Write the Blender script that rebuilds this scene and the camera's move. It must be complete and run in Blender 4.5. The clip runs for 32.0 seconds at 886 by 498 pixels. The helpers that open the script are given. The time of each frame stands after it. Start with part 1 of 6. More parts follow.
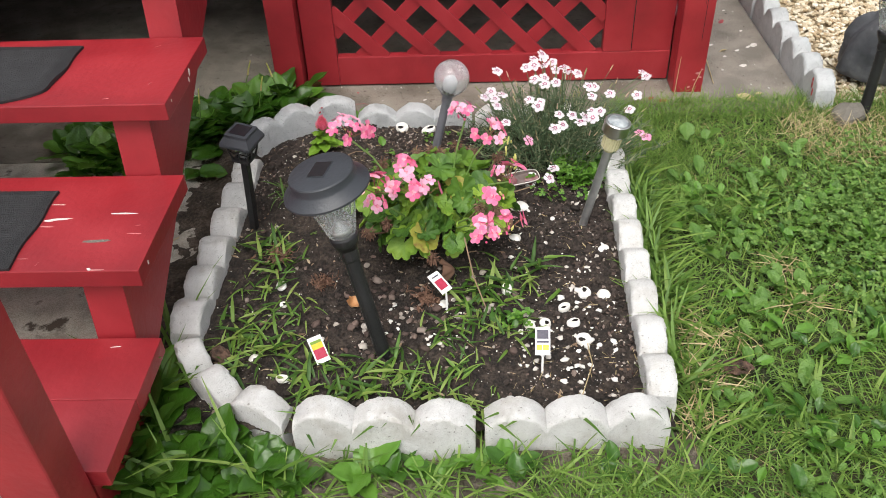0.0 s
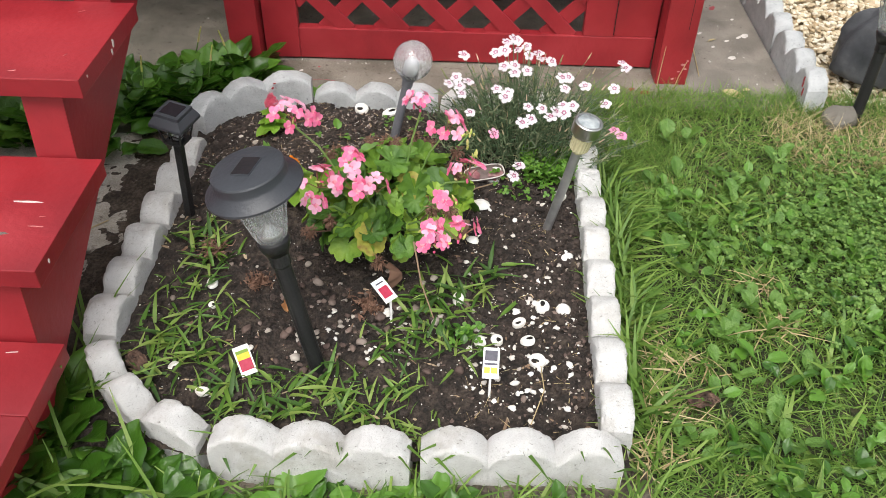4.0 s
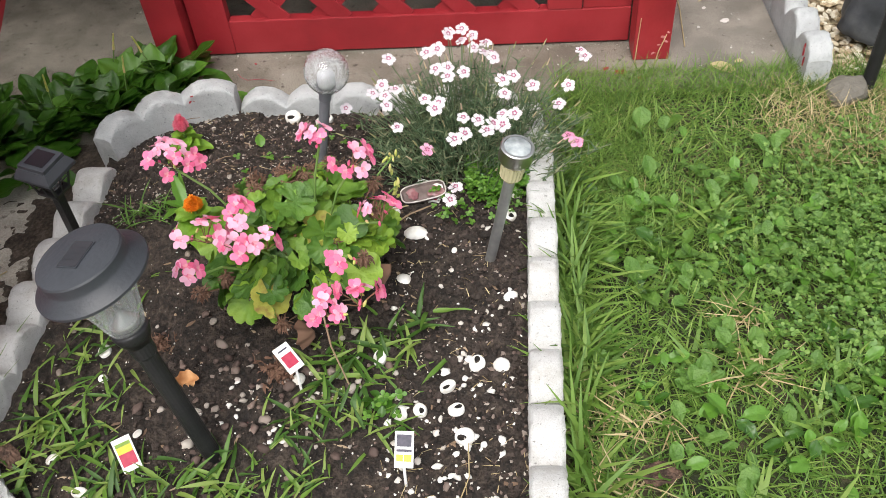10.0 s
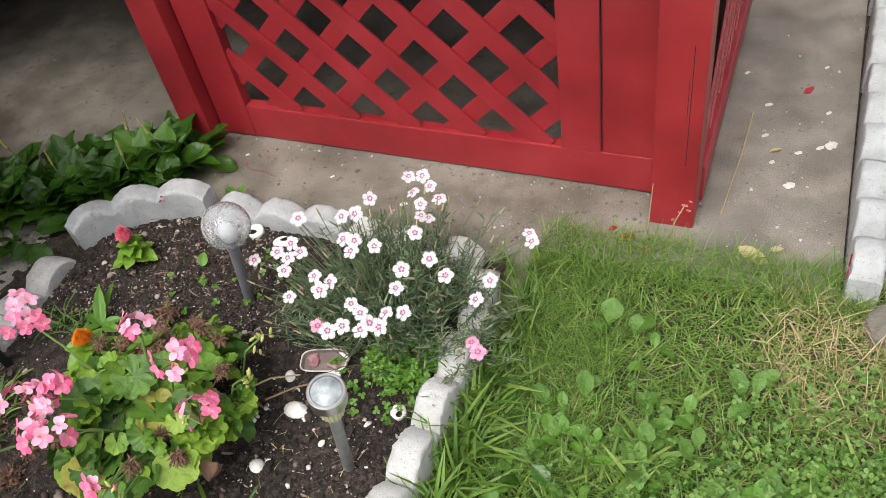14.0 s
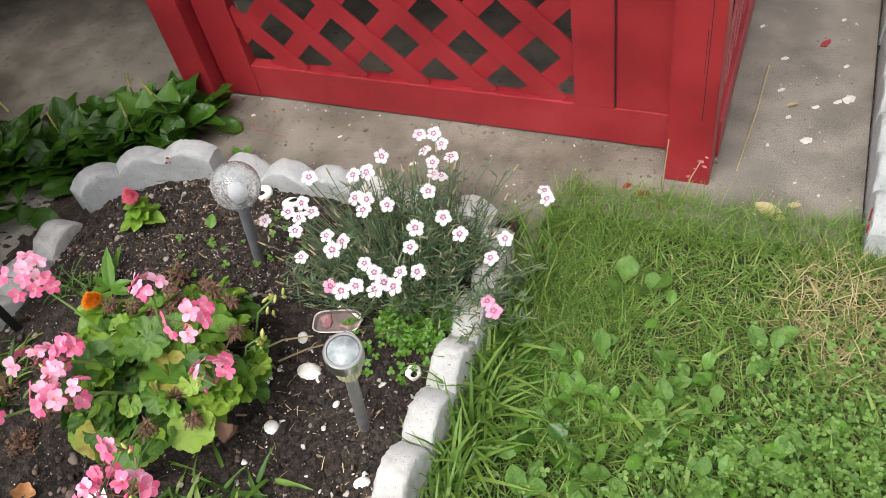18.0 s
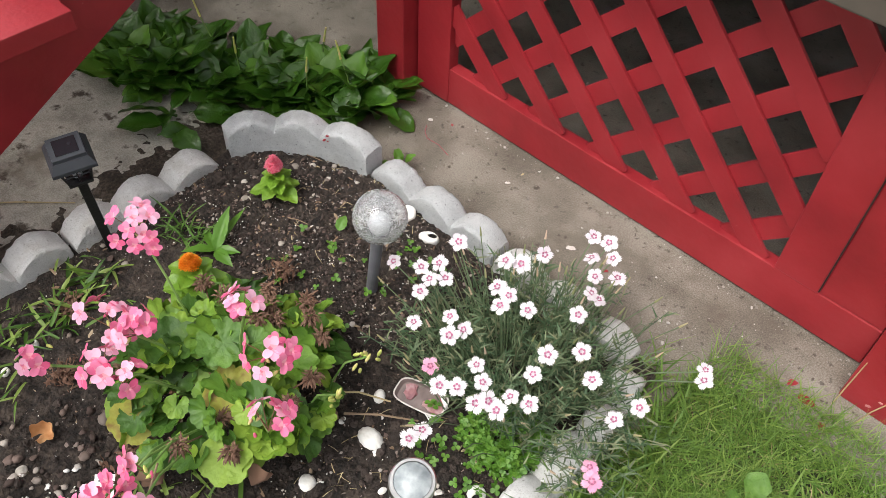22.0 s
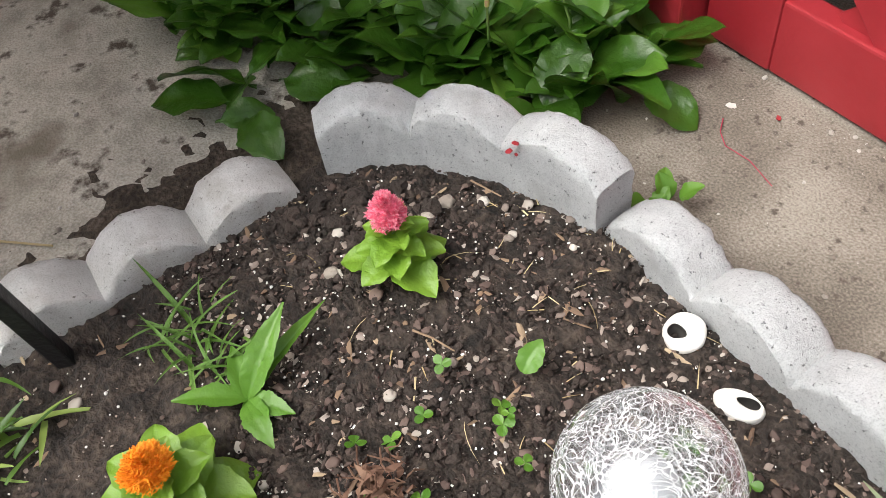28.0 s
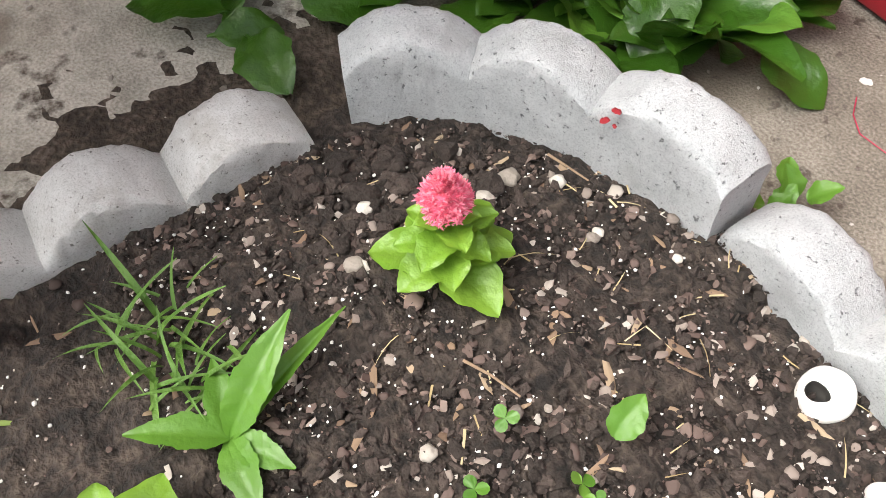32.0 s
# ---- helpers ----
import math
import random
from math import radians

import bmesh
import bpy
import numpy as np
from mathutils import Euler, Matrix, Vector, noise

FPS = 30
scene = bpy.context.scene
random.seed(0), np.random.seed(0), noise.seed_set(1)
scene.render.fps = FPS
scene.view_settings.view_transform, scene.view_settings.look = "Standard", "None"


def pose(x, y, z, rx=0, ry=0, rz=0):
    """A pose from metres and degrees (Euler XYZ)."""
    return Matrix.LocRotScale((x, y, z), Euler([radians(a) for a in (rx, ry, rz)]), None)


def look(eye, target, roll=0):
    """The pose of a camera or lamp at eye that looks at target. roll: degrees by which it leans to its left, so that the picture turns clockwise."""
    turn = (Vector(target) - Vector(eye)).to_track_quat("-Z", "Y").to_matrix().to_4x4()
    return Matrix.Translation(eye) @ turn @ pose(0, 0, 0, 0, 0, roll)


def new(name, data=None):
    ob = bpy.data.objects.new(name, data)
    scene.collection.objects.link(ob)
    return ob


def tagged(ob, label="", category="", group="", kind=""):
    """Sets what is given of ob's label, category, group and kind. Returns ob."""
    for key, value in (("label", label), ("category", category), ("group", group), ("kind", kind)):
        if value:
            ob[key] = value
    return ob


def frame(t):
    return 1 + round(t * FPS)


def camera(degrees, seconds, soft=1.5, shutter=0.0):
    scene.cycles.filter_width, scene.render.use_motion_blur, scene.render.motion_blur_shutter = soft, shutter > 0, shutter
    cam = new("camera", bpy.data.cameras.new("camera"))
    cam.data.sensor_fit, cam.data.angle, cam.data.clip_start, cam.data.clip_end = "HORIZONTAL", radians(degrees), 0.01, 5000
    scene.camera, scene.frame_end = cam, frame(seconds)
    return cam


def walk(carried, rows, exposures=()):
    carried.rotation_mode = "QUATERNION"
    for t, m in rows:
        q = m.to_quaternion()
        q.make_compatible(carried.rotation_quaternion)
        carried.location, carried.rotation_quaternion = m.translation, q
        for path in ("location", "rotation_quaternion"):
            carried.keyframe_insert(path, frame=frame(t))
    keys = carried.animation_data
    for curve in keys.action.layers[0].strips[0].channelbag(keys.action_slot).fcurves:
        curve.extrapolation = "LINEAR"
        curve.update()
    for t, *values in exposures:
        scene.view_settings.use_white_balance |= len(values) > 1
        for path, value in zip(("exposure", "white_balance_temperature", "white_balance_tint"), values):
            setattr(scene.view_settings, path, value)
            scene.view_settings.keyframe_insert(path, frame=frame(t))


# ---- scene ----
cam = camera(56.0, 32.0, soft=0.75)
PATH = [
    (0, 0.127, -0.029, 1.460, 51.51, 1.98, 1.28),
    (0.5, 0.124, -0.019, 1.442, 51.33, 1.96, 0.48),
    (1, 0.134, -0.013, 1.427, 50.59, 1.67, -0.36),
    (1.5, 0.160, -0.011, 1.412, 48.51, 1.07, -2.94),
    (2, 0.169, -0.004, 1.410, 46.46, 0.27, -3.00),
    (2.5, 0.123, -0.006, 1.410, 46.99, -0.53, -0.46),
    (3, 0.066, 0.006, 1.410, 48.11, -0.68, 1.45),
    (3.5, 0.089, 0.056, 1.404, 48.31, -1.23, -0.10),
    (4, 0.201, 0.177, 1.417, 49.02, -0.84, 2.13),
    (4.5, 0.317, 0.228, 1.421, 48.84, 3.39, 4.65),
    (6.5, 0.411, 0.439, 1.384, 42.09, 5.37, 3.67),
    (7, 0.401, 0.439, 1.391, 42.70, 4.76, 4.72),
    (7.5, 0.400, 0.444, 1.399, 42.83, 4.85, 5.08),
    (8, 0.386, 0.446, 1.402, 43.52, 3.93, 5.57),
    (8.5, 0.366, 0.447, 1.408, 43.81, 3.91, 5.72),
    (9, 0.340, 0.453, 1.411, 44.11, 3.71, 5.58),
    (9.5, 0.325, 0.467, 1.409, 44.46, 3.64, 2.86),
    (10, 0.460, 0.555, 1.401, 44.46, 3.69, 2.34),
    (10.5, 0.784, 0.675, 1.436, 44.51, 7.42, 7.48),
    (11, 0.895, 0.871, 1.429, 43.26, 6.33, 9.17),
    (11.5, 0.903, 1.038, 1.487, 41.54, 4.19, 12.01),
    (12, 1.028, 1.139, 1.508, 44.11, 2.90, 22.59),
    (12.5, 1.148, 1.195, 1.500, 44.47, 6.93, 26.38),
    (13, 1.128, 1.197, 1.506, 44.30, 8.65, 25.29),
    (13.5, 1.116, 1.204, 1.511, 43.89, 8.53, 22.14),
    (14, 1.102, 1.208, 1.517, 43.61, 8.30, 21.25),
    (14.5, 1.075, 1.210, 1.505, 43.27, 8.30, 22.41),
    (16.5, 1.055, 1.204, 1.480, 41.94, 8.80, 23.04),
    (17, 1.067, 1.205, 1.471, 41.51, 9.53, 22.14),
    (17.5, 1.065, 1.199, 1.479, 41.40, 9.01, 21.64),
    (18, 1.070, 1.204, 1.491, 41.20, 8.69, 20.89),
    (18.5, 1.065, 1.215, 1.484, 41.13, 8.29, 20.81),
    (19, 1.072, 1.215, 1.477, 41.03, 8.18, 20.91),
    (19.5, 1.059, 1.203, 1.486, 41.01, 7.18, 21.61),
    (20, 1.048, 1.189, 1.485, 41.49, 6.28, 23.34),
    (20.5, 1.077, 1.203, 1.476, 42.22, 5.80, 31.24),
    (21, 1.078, 1.258, 1.433, 41.87, 4.89, 34.95),
    (21.5, 0.920, 1.387, 1.476, 41.60, 0.75, 39.42),
    (22, 0.847, 1.436, 1.474, 41.19, -1.92, 43.80),
    (22.5, 0.808, 1.534, 1.466, 38.55, -2.01, 48.24),
    (23, 0.848, 1.659, 1.467, 37.20, -0.76, 54.56),
    (23.5, 0.777, 1.671, 1.499, 39.29, 2.19, 59.21),
    (24, 0.689, 1.650, 1.492, 37.96, 2.04, 59.25),
    (24.5, 0.656, 1.664, 1.482, 38.36, 3.02, 57.42),
    (25, 0.571, 1.738, 1.408, 37.62, 3.57, 57.71),
    (25.5, 0.487, 1.780, 1.297, 37.55, 3.76, 57.31),
    (27.5, 0.223, 1.948, 0.891, 37.53, 5.10, 55.41),
    (28, 0.181, 1.990, 0.794, 38.76, 6.66, 55.90),
    (28.5, 0.160, 2.038, 0.685, 40.85, 9.61, 57.10),
    (29, -0.044, 2.058, 0.657, 31.78, 4.39, 53.81),
    (29.5, -0.055, 2.069, 0.638, 31.26, 4.20, 53.35),
    (30, -0.053, 2.065, 0.638, 31.22, 4.24, 53.51),
    (30.5, -0.062, 2.064, 0.638, 30.85, 4.15, 53.45),
    (31, -0.059, 2.061, 0.641, 31.10, 4.23, 54.10),
    (31.5, -0.062, 2.038, 0.644, 31.57, 2.75, 55.54),
    (32, -0.025, 2.019, 0.650, 34.04, 2.05, 59.15),
]
walk(cam, [(t, pose(x, y, z, rx, ry, rz)) for t, x, y, z, rx, ry, rz in PATH],
     exposures=[(0.0, 0.65), (6.0, 0.72), (10.0, 0.74), (14.0, 0.73), (20.0, 0.74), (21.5, 0.72), (23.0, 0.9), (25.0, 1.05), (28.0, 1.2), (29.2, 1.42), (30.0, 1.48), (32.0, 1.5)])

# ---- world and light: an overcast day ----
world = bpy.data.worlds.new("overcast_sky")
scene.world = world
world.use_nodes = True
wn, wl = world.node_tree.nodes, world.node_tree.links
sky = wn.new("ShaderNodeTexSky")
sky.sky_type, sky.sun_disc = "NISHITA", False
sky.sun_elevation, sky.sun_rotation = radians(61), radians(197)
sky.air_density, sky.dust_density, sky.ozone_density = 1.0, 4.0, 1.0
grey = wn.new("ShaderNodeHueSaturation")
grey.inputs["Saturation"].default_value = 0.22
wl.new(sky.outputs[0], grey.inputs["Color"])
wl.new(grey.outputs[0], wn["Background"].inputs["Color"])
wn["Background"].inputs["Strength"].default_value = 0.15
sun = new("sun", bpy.data.lights.new("sun", "SUN"))
sun.data.energy, sun.data.angle, sun.data.color = 1.1, radians(40), (1.0, 0.955, 0.885)
sun.matrix_world = look((-0.30, -1.3, 6.0), (0, 2.0, 0))


# ---- materials ----
def material(name, ramp, scale=8.0, rough=0.8, bump=0.0, bump_scale=60.0, metal=0.0, spots=None, spot_scale=30.0,
             spot_at=0.62, island=0.0, translucent=0.0, per_object=0.0, detail=6.0, spec=0.5, stretch=None, fine=0.0, stain=None):
    """ramp: colours from dark to light along a noise; spots: a colour of stains; island: weight of the random per loose piece."""
    m = bpy.data.materials.new(name)
    m.use_nodes = True
    n, l = m.node_tree.nodes, m.node_tree.links
    b = n["Principled BSDF"]
    b.inputs["Roughness"].default_value, b.inputs["Metallic"].default_value = rough, metal
    b.inputs["Specular IOR Level"].default_value = spec
    co = n.new("ShaderNodeTexCoord")
    src = co.outputs["Object"]
    if stretch:
        mp = n.new("ShaderNodeMapping")
        mp.inputs["Scale"].default_value = stretch
        l.new(src, mp.inputs[0])
        src = mp.outputs[0]
    no = n.new("ShaderNodeTexNoise")
    no.inputs["Scale"].default_value, no.inputs["Detail"].default_value = scale, detail
    l.new(src, no.inputs["Vector"])
    fac = no.outputs["Fac"]
    if fine:
        nf = n.new("ShaderNodeTexNoise")
        nf.inputs["Scale"].default_value, nf.inputs["Detail"].default_value = bump_scale, 3
        l.new(src, nf.inputs["Vector"])
        mf = n.new("ShaderNodeMix")
        mf.inputs[0].default_value = fine
        l.new(fac, mf.inputs[2])
        l.new(nf.outputs["Fac"], mf.inputs[3])
        fac = mf.outputs[0]
    if island or per_object:
        g = n.new("ShaderNodeNewGeometry") if island else n.new("ShaderNodeObjectInfo")
        mx = n.new("ShaderNodeMix")
        mx.inputs[0].default_value = island or per_object
        l.new(fac, mx.inputs[2])
        l.new(g.outputs["Random Per Island"] if island else g.outputs["Random"], mx.inputs[3])
        fac = mx.outputs[0]
    cr = n.new("ShaderNodeValToRGB")
    lo, hi = (0.0, 1.0) if island > 0.5 else (0.38, 0.62) if fine else (0.3, 0.7)
    while len(cr.color_ramp.elements) < len(ramp):
        cr.color_ramp.elements.new(0.5)
    for i, c in enumerate(ramp):
        e = cr.color_ramp.elements[i]
        e.position, e.color = lo + (hi - lo) * i / max(1, len(ramp) - 1), (*c, 1)
    l.new(fac, cr.inputs[0])
    col = cr.outputs[0]
    layers = ([(*stain, 0.16)] if stain else []) + ([(spots, spot_scale, spot_at, 0.08)] if spots else [])
    for tint, size, start, soft_edge in layers:
        ns = n.new("ShaderNodeTexNoise")
        ns.inputs["Scale"].default_value, ns.inputs["Detail"].default_value, ns.inputs["Roughness"].default_value = size, 10, 0.62
        l.new(co.outputs["Object"], ns.inputs["Vector"])
        sr = n.new("ShaderNodeValToRGB")
        sr.color_ramp.elements[0].position, sr.color_ramp.elements[1].position = start, start + soft_edge
        l.new(ns.outputs["Fac"], sr.inputs[0])
        ms = n.new("ShaderNodeMix")
        ms.data_type = "RGBA"
        l.new(sr.outputs[0], ms.inputs[0])
        l.new(col, ms.inputs[6])
        ms.inputs[7].default_value = (*tint, 1)
        col = ms.outputs[2]
    l.new(col, b.inputs["Base Color"])
    if bump:
        nb = n.new("ShaderNodeTexNoise")
        nb.inputs["Scale"].default_value, nb.inputs["Detail"].default_value = bump_scale, 6
        l.new(src, nb.inputs["Vector"])
        bp = n.new("ShaderNodeBump")
        bp.inputs["Strength"].default_value, bp.inputs["Distance"].default_value = bump, 0.01
        l.new(nb.outputs["Fac"], bp.inputs["Height"])
        l.new(bp.outputs[0], b.inputs["Normal"])
    if translucent:
        tr = n.new("ShaderNodeBsdfTranslucent")
        l.new(col, tr.inputs["Color"])
        mt = n.new("ShaderNodeMixShader")
        mt.inputs[0].default_value = translucent
        l.new(b.outputs[0], mt.inputs[1])
        l.new(tr.outputs[0], mt.inputs[2])
        l.new(mt.outputs[0], n["Material Output"].inputs["Surface"])
    return m


RED = material("worn_red_paint", [(0.22, 0.011, 0.017), (0.30, 0.017, 0.024), (0.36, 0.028, 0.036)], 5, 0.45, 0.14, 60,
               spots=(0.40, 0.14, 0.13), spot_scale=34, spot_at=0.715, spec=0.6)
CONCRETE = material("old_concrete", [(0.12, 0.104, 0.082), (0.205, 0.182, 0.148), (0.31, 0.282, 0.237)], 7, 0.9, 0.3, 300,
                    spots=(0.085, 0.070, 0.055), spot_scale=48, spot_at=0.585, stain=((0.115, 0.094, 0.070), 3.2, 0.52), fine=0.5, detail=12)
WALKWAY = material("walkway_concrete", [(0.128, 0.112, 0.094), (0.220, 0.195, 0.164), (0.315, 0.283, 0.240)], 7, 0.9, 0.3, 300,
                   spots=(0.13, 0.115, 0.095), spot_scale=60, spot_at=0.60, stain=((0.17, 0.153, 0.13), 2.6, 0.55), fine=0.5, detail=12)
STAINED = material("stained_concrete", [(0.30, 0.278, 0.232), (0.45, 0.422, 0.362), (0.58, 0.552, 0.485)], 13, 0.9, 0.3, 260,
                   spots=(0.095, 0.077, 0.058), spot_scale=13, spot_at=0.555, stain=((0.19, 0.165, 0.13), 4.5, 0.53), fine=0.4, detail=12)
PAVING = material("exposed_aggregate", [(0.145, 0.126, 0.10), (0.215, 0.190, 0.152), (0.37, 0.335, 0.28)], 95, 0.9, 0.35, 260, fine=0.5)


def cast_material(name, dark, mid, light, pit, dirt):
    """Rough-cast concrete: cloudy tone, sandy grain, small dark pits and grey weather stains."""
    m = bpy.data.materials.new(name)
    m.use_nodes = True
    n, l = m.node_tree.nodes, m.node_tree.links
    b = n["Principled BSDF"]
    b.inputs["Roughness"].default_value, b.inputs["Specular IOR Level"].default_value = 0.93, 0.3
    co = n.new("ShaderNodeTexCoord").outputs["Object"]

    def field(scale, detail, rough=0.6):
        t = n.new("ShaderNodeTexNoise")
        t.inputs["Scale"].default_value, t.inputs["Detail"].default_value, t.inputs["Roughness"].default_value = scale, detail, rough
        l.new(co, t.inputs["Vector"])
        return t.outputs["Fac"]

    def step(value, a, c):
        r = n.new("ShaderNodeMapRange")
        r.inputs["From Min"].default_value, r.inputs["From Max"].default_value = a, c
        l.new(value, r.inputs["Value"])
        return r.outputs["Result"]

    def blend(amount, below, above):
        x = n.new("ShaderNodeMix")
        x.data_type = "RGBA"
        l.new(amount, x.inputs[0])
        for socket, value in ((x.inputs[6], below), (x.inputs[7], above)):
            if isinstance(value, tuple):
                socket.default_value = (*value, 1)
            else:
                l.new(value, socket)
        return x.outputs[2]

    def times(value, k):
        x = n.new("ShaderNodeMath")
        x.operation = "MULTIPLY"
        l.new(value, x.inputs[0])
        x.inputs[1].default_value = k
        return x.outputs[0]

    cloud, grain = field(22, 9, 0.7), field(520, 5, 0.75)
    col = blend(step(cloud, 0.36, 0.64), mid, light)
    col = blend(times(step(grain, 0.44, 0.62), 0.55), col, light)
    col = blend(times(step(grain, 0.50, 0.34), 0.60), col, dark)
    col = blend(times(step(field(9, 8, 0.7), 0.52, 0.72), 0.75), col, dirt)
    pits = step(field(200, 3, 0.6), 0.635, 0.70)
    col = blend(times(pits, 0.75), col, pit)
    l.new(col, b.inputs["Base Color"])
    first, second = n.new("ShaderNodeBump"), n.new("ShaderNodeBump")
    first.inputs["Strength"].default_value, first.inputs["Distance"].default_value = 0.75, 0.005
    second.inputs["Strength"].default_value, second.inputs["Distance"].default_value = 0.8, 0.003
    second.invert = True
    l.new(grain, first.inputs["Height"])
    l.new(pits, second.inputs["Height"])
    l.new(first.outputs[0], second.inputs["Normal"])
    l.new(second.outputs[0], b.inputs["Normal"])
    return m


CAST = cast_material("cast_concrete", (0.40, 0.39, 0.365), (0.60, 0.592, 0.57), (0.76, 0.755, 0.74), (0.16, 0.15, 0.13), (0.42, 0.39, 0.34))
CASTGREY = cast_material("grey_cast_concrete", (0.28, 0.293, 0.30), (0.45, 0.467, 0.472), (0.61, 0.622, 0.622), (0.10, 0.105, 0.11), (0.36, 0.365, 0.36))
SOIL = material("moist_soil", [(0.010, 0.0075, 0.006), (0.029, 0.021, 0.0162), (0.070, 0.052, 0.040)], 34, 0.95, 1.0, 120, fine=0.5)
DIRT = material("grey_dirt", [(0.05, 0.04, 0.03), (0.11, 0.09, 0.07), (0.18, 0.15, 0.12)], 14, 0.95, 0.8, 90, fine=0.4)
WETDIRT = material("wet_dirt", [(0.028, 0.020, 0.014), (0.06, 0.045, 0.032), (0.12, 0.095, 0.072)], 22, 0.85, 0.8, 120, fine=0.5)
# Thatch darkened in colour to stand for deep shade among the blades.
LAWNSHADE = material("thatch", [(0.012, 0.018, 0.006), (0.030, 0.036, 0.012), (0.06, 0.05, 0.025)], 9, 0.95, 1.0, 60, fine=0.4)
FARLAWN = material("distant_lawn", [(0.030, 0.060, 0.012), (0.055, 0.100, 0.020), (0.10, 0.155, 0.04)], 40, 0.9, 1.0, 60, fine=0.4)
GRASS = material("grass_blades", [(0.05, 0.12, 0.014), (0.11, 0.215, 0.030), (0.18, 0.30, 0.050), (0.27, 0.365, 0.085)], 3, 0.55, island=0.75, translucent=0.3)
CRABGRASS = material("crabgrass_blades", [(0.045, 0.11, 0.013), (0.085, 0.185, 0.022), (0.14, 0.25, 0.035), (0.23, 0.32, 0.07)], 5, 0.5, per_object=0.7, translucent=0.25)
DRY = material("dry_grass", [(0.30, 0.22, 0.10), (0.48, 0.38, 0.20), (0.62, 0.53, 0.32)], 3, 0.7, island=0.8, translucent=0.2)
CLOVER = material("clover_leaf", [(0.06, 0.145, 0.022), (0.12, 0.23, 0.036), (0.21, 0.335, 0.075)], 3, 0.55, island=0.8, translucent=0.25)
WEED = material("broad_weed_leaf", [(0.016, 0.050, 0.006), (0.038, 0.110, 0.010), (0.105, 0.225, 0.026)], 14, 0.28, 0.35, 55, island=0.55, translucent=0.18)
MIDWEED = material("green_weed_leaf", [(0.05, 0.145, 0.015), (0.10, 0.235, 0.025), (0.18, 0.33, 0.045)], 14, 0.4, 0.3, 60, island=0.6, translucent=0.22)
LIGHTWEED = material("bright_weed_leaf", [(0.085, 0.21, 0.02), (0.17, 0.325, 0.03), (0.29, 0.43, 0.06)], 22, 0.38, 0.35, 80, island=0.6, translucent=0.25)
LAWNWEED = material("dull_lawn_weed_leaf", [(0.045, 0.115, 0.016), (0.085, 0.185, 0.026), (0.15, 0.27, 0.045)], 30, 0.5, 0.5, 120, island=0.5, translucent=0.2)
GERLEAF = material("geranium_leaf", [(0.055, 0.135, 0.018), (0.100, 0.210, 0.023), (0.155, 0.290, 0.030), (0.25, 0.385, 0.043)], 28, 0.5, 0.4, 90, per_object=0.6, spots=(0.24, 0.12, 0.04), spot_scale=26, spot_at=0.70, translucent=0.2)
YELLOWLEAF = material("yellowing_leaf", [(0.28, 0.26, 0.035), (0.36, 0.36, 0.06), (0.24, 0.13, 0.045)], 40, 0.6, 0.3, 80, translucent=0.2)
PINK = material("pink_petal", [(0.74, 0.07, 0.20), (0.83, 0.17, 0.34), (0.88, 0.33, 0.50)], 30, 0.6, island=0.7, translucent=0.25)
HOTPINK = material("pink_plume", [(0.76, 0.10, 0.20), (0.87, 0.23, 0.34), (0.94, 0.52, 0.58)], 60, 0.7, island=0.8, translucent=0.2)
PALEPINK = material("pale_pink_petal", [(0.86, 0.28, 0.47), (0.90, 0.44, 0.61), (0.93, 0.60, 0.73)], 30, 0.6, island=0.7, translucent=0.25)
ORANGE = material("orange_plume", [(0.82, 0.22, 0.006), (0.90, 0.33, 0.012), (0.94, 0.45, 0.03)], 60, 0.7, island=0.8, translucent=0.15)
WHITEPETAL = material("white_petal", [(0.70, 0.62, 0.67), (0.78, 0.73, 0.76), (0.84, 0.81, 0.83)], 30, 0.6, island=0.6, translucent=0.2)
CRIMSON = material("crimson_eye", [(0.28, 0.055, 0.13), (0.50, 0.18, 0.29)], 300, 0.7)
BLUELEAF = material("blue_green_leaf", [(0.034, 0.080, 0.034), (0.075, 0.130, 0.058), (0.145, 0.195, 0.098), (0.29, 0.28, 0.16)], 6, 0.6, island=0.8, translucent=0.15)
BROWN = material("withered_brown", [(0.085, 0.042, 0.026), (0.16, 0.085, 0.055), (0.27, 0.165, 0.11)], 30, 0.9, island=0.7)
STEM = material("green_stem", [(0.10, 0.20, 0.04), (0.20, 0.30, 0.08)], 20, 0.6)
REDSTEM = material("red_brown_stem", [(0.14, 0.06, 0.035), (0.25, 0.12, 0.07)], 20, 0.7)
BLACK = material("black_plastic", [(0.010, 0.010, 0.011), (0.018, 0.018, 0.019)], 20, 0.42, 0.15, 140)
SLATE = material("dark_grey_plastic", [(0.030, 0.033, 0.040), (0.042, 0.046, 0.054)], 16, 0.45, 0.12, 120)
CELL = material("solar_cell", [(0.010, 0.010, 0.013), (0.022, 0.019, 0.023)], 30, 0.22)
STEEL = material("brushed_steel", [(0.50, 0.49, 0.47), (0.66, 0.65, 0.63)], 30, 0.28, 0.05, 120, metal=1.0)
DULLSTEEL = material("dull_steel_post", [(0.30, 0.30, 0.30), (0.44, 0.44, 0.43)], 30, 0.42, 0.05, 120, metal=0.7)
GREYPOST = material("grey_plastic_post", [(0.14, 0.14, 0.16), (0.20, 0.20, 0.22)], 20, 0.5)
RUBBER = material("black_rubber_mat", [(0.010, 0.010, 0.011), (0.024, 0.024, 0.026)], 40, 0.75, 0.6, 300)
SHELL = material("sea_shell", [(0.66, 0.62, 0.55), (0.82, 0.80, 0.75), (0.90, 0.89, 0.86)], 30, 0.5, 0.2, 90)
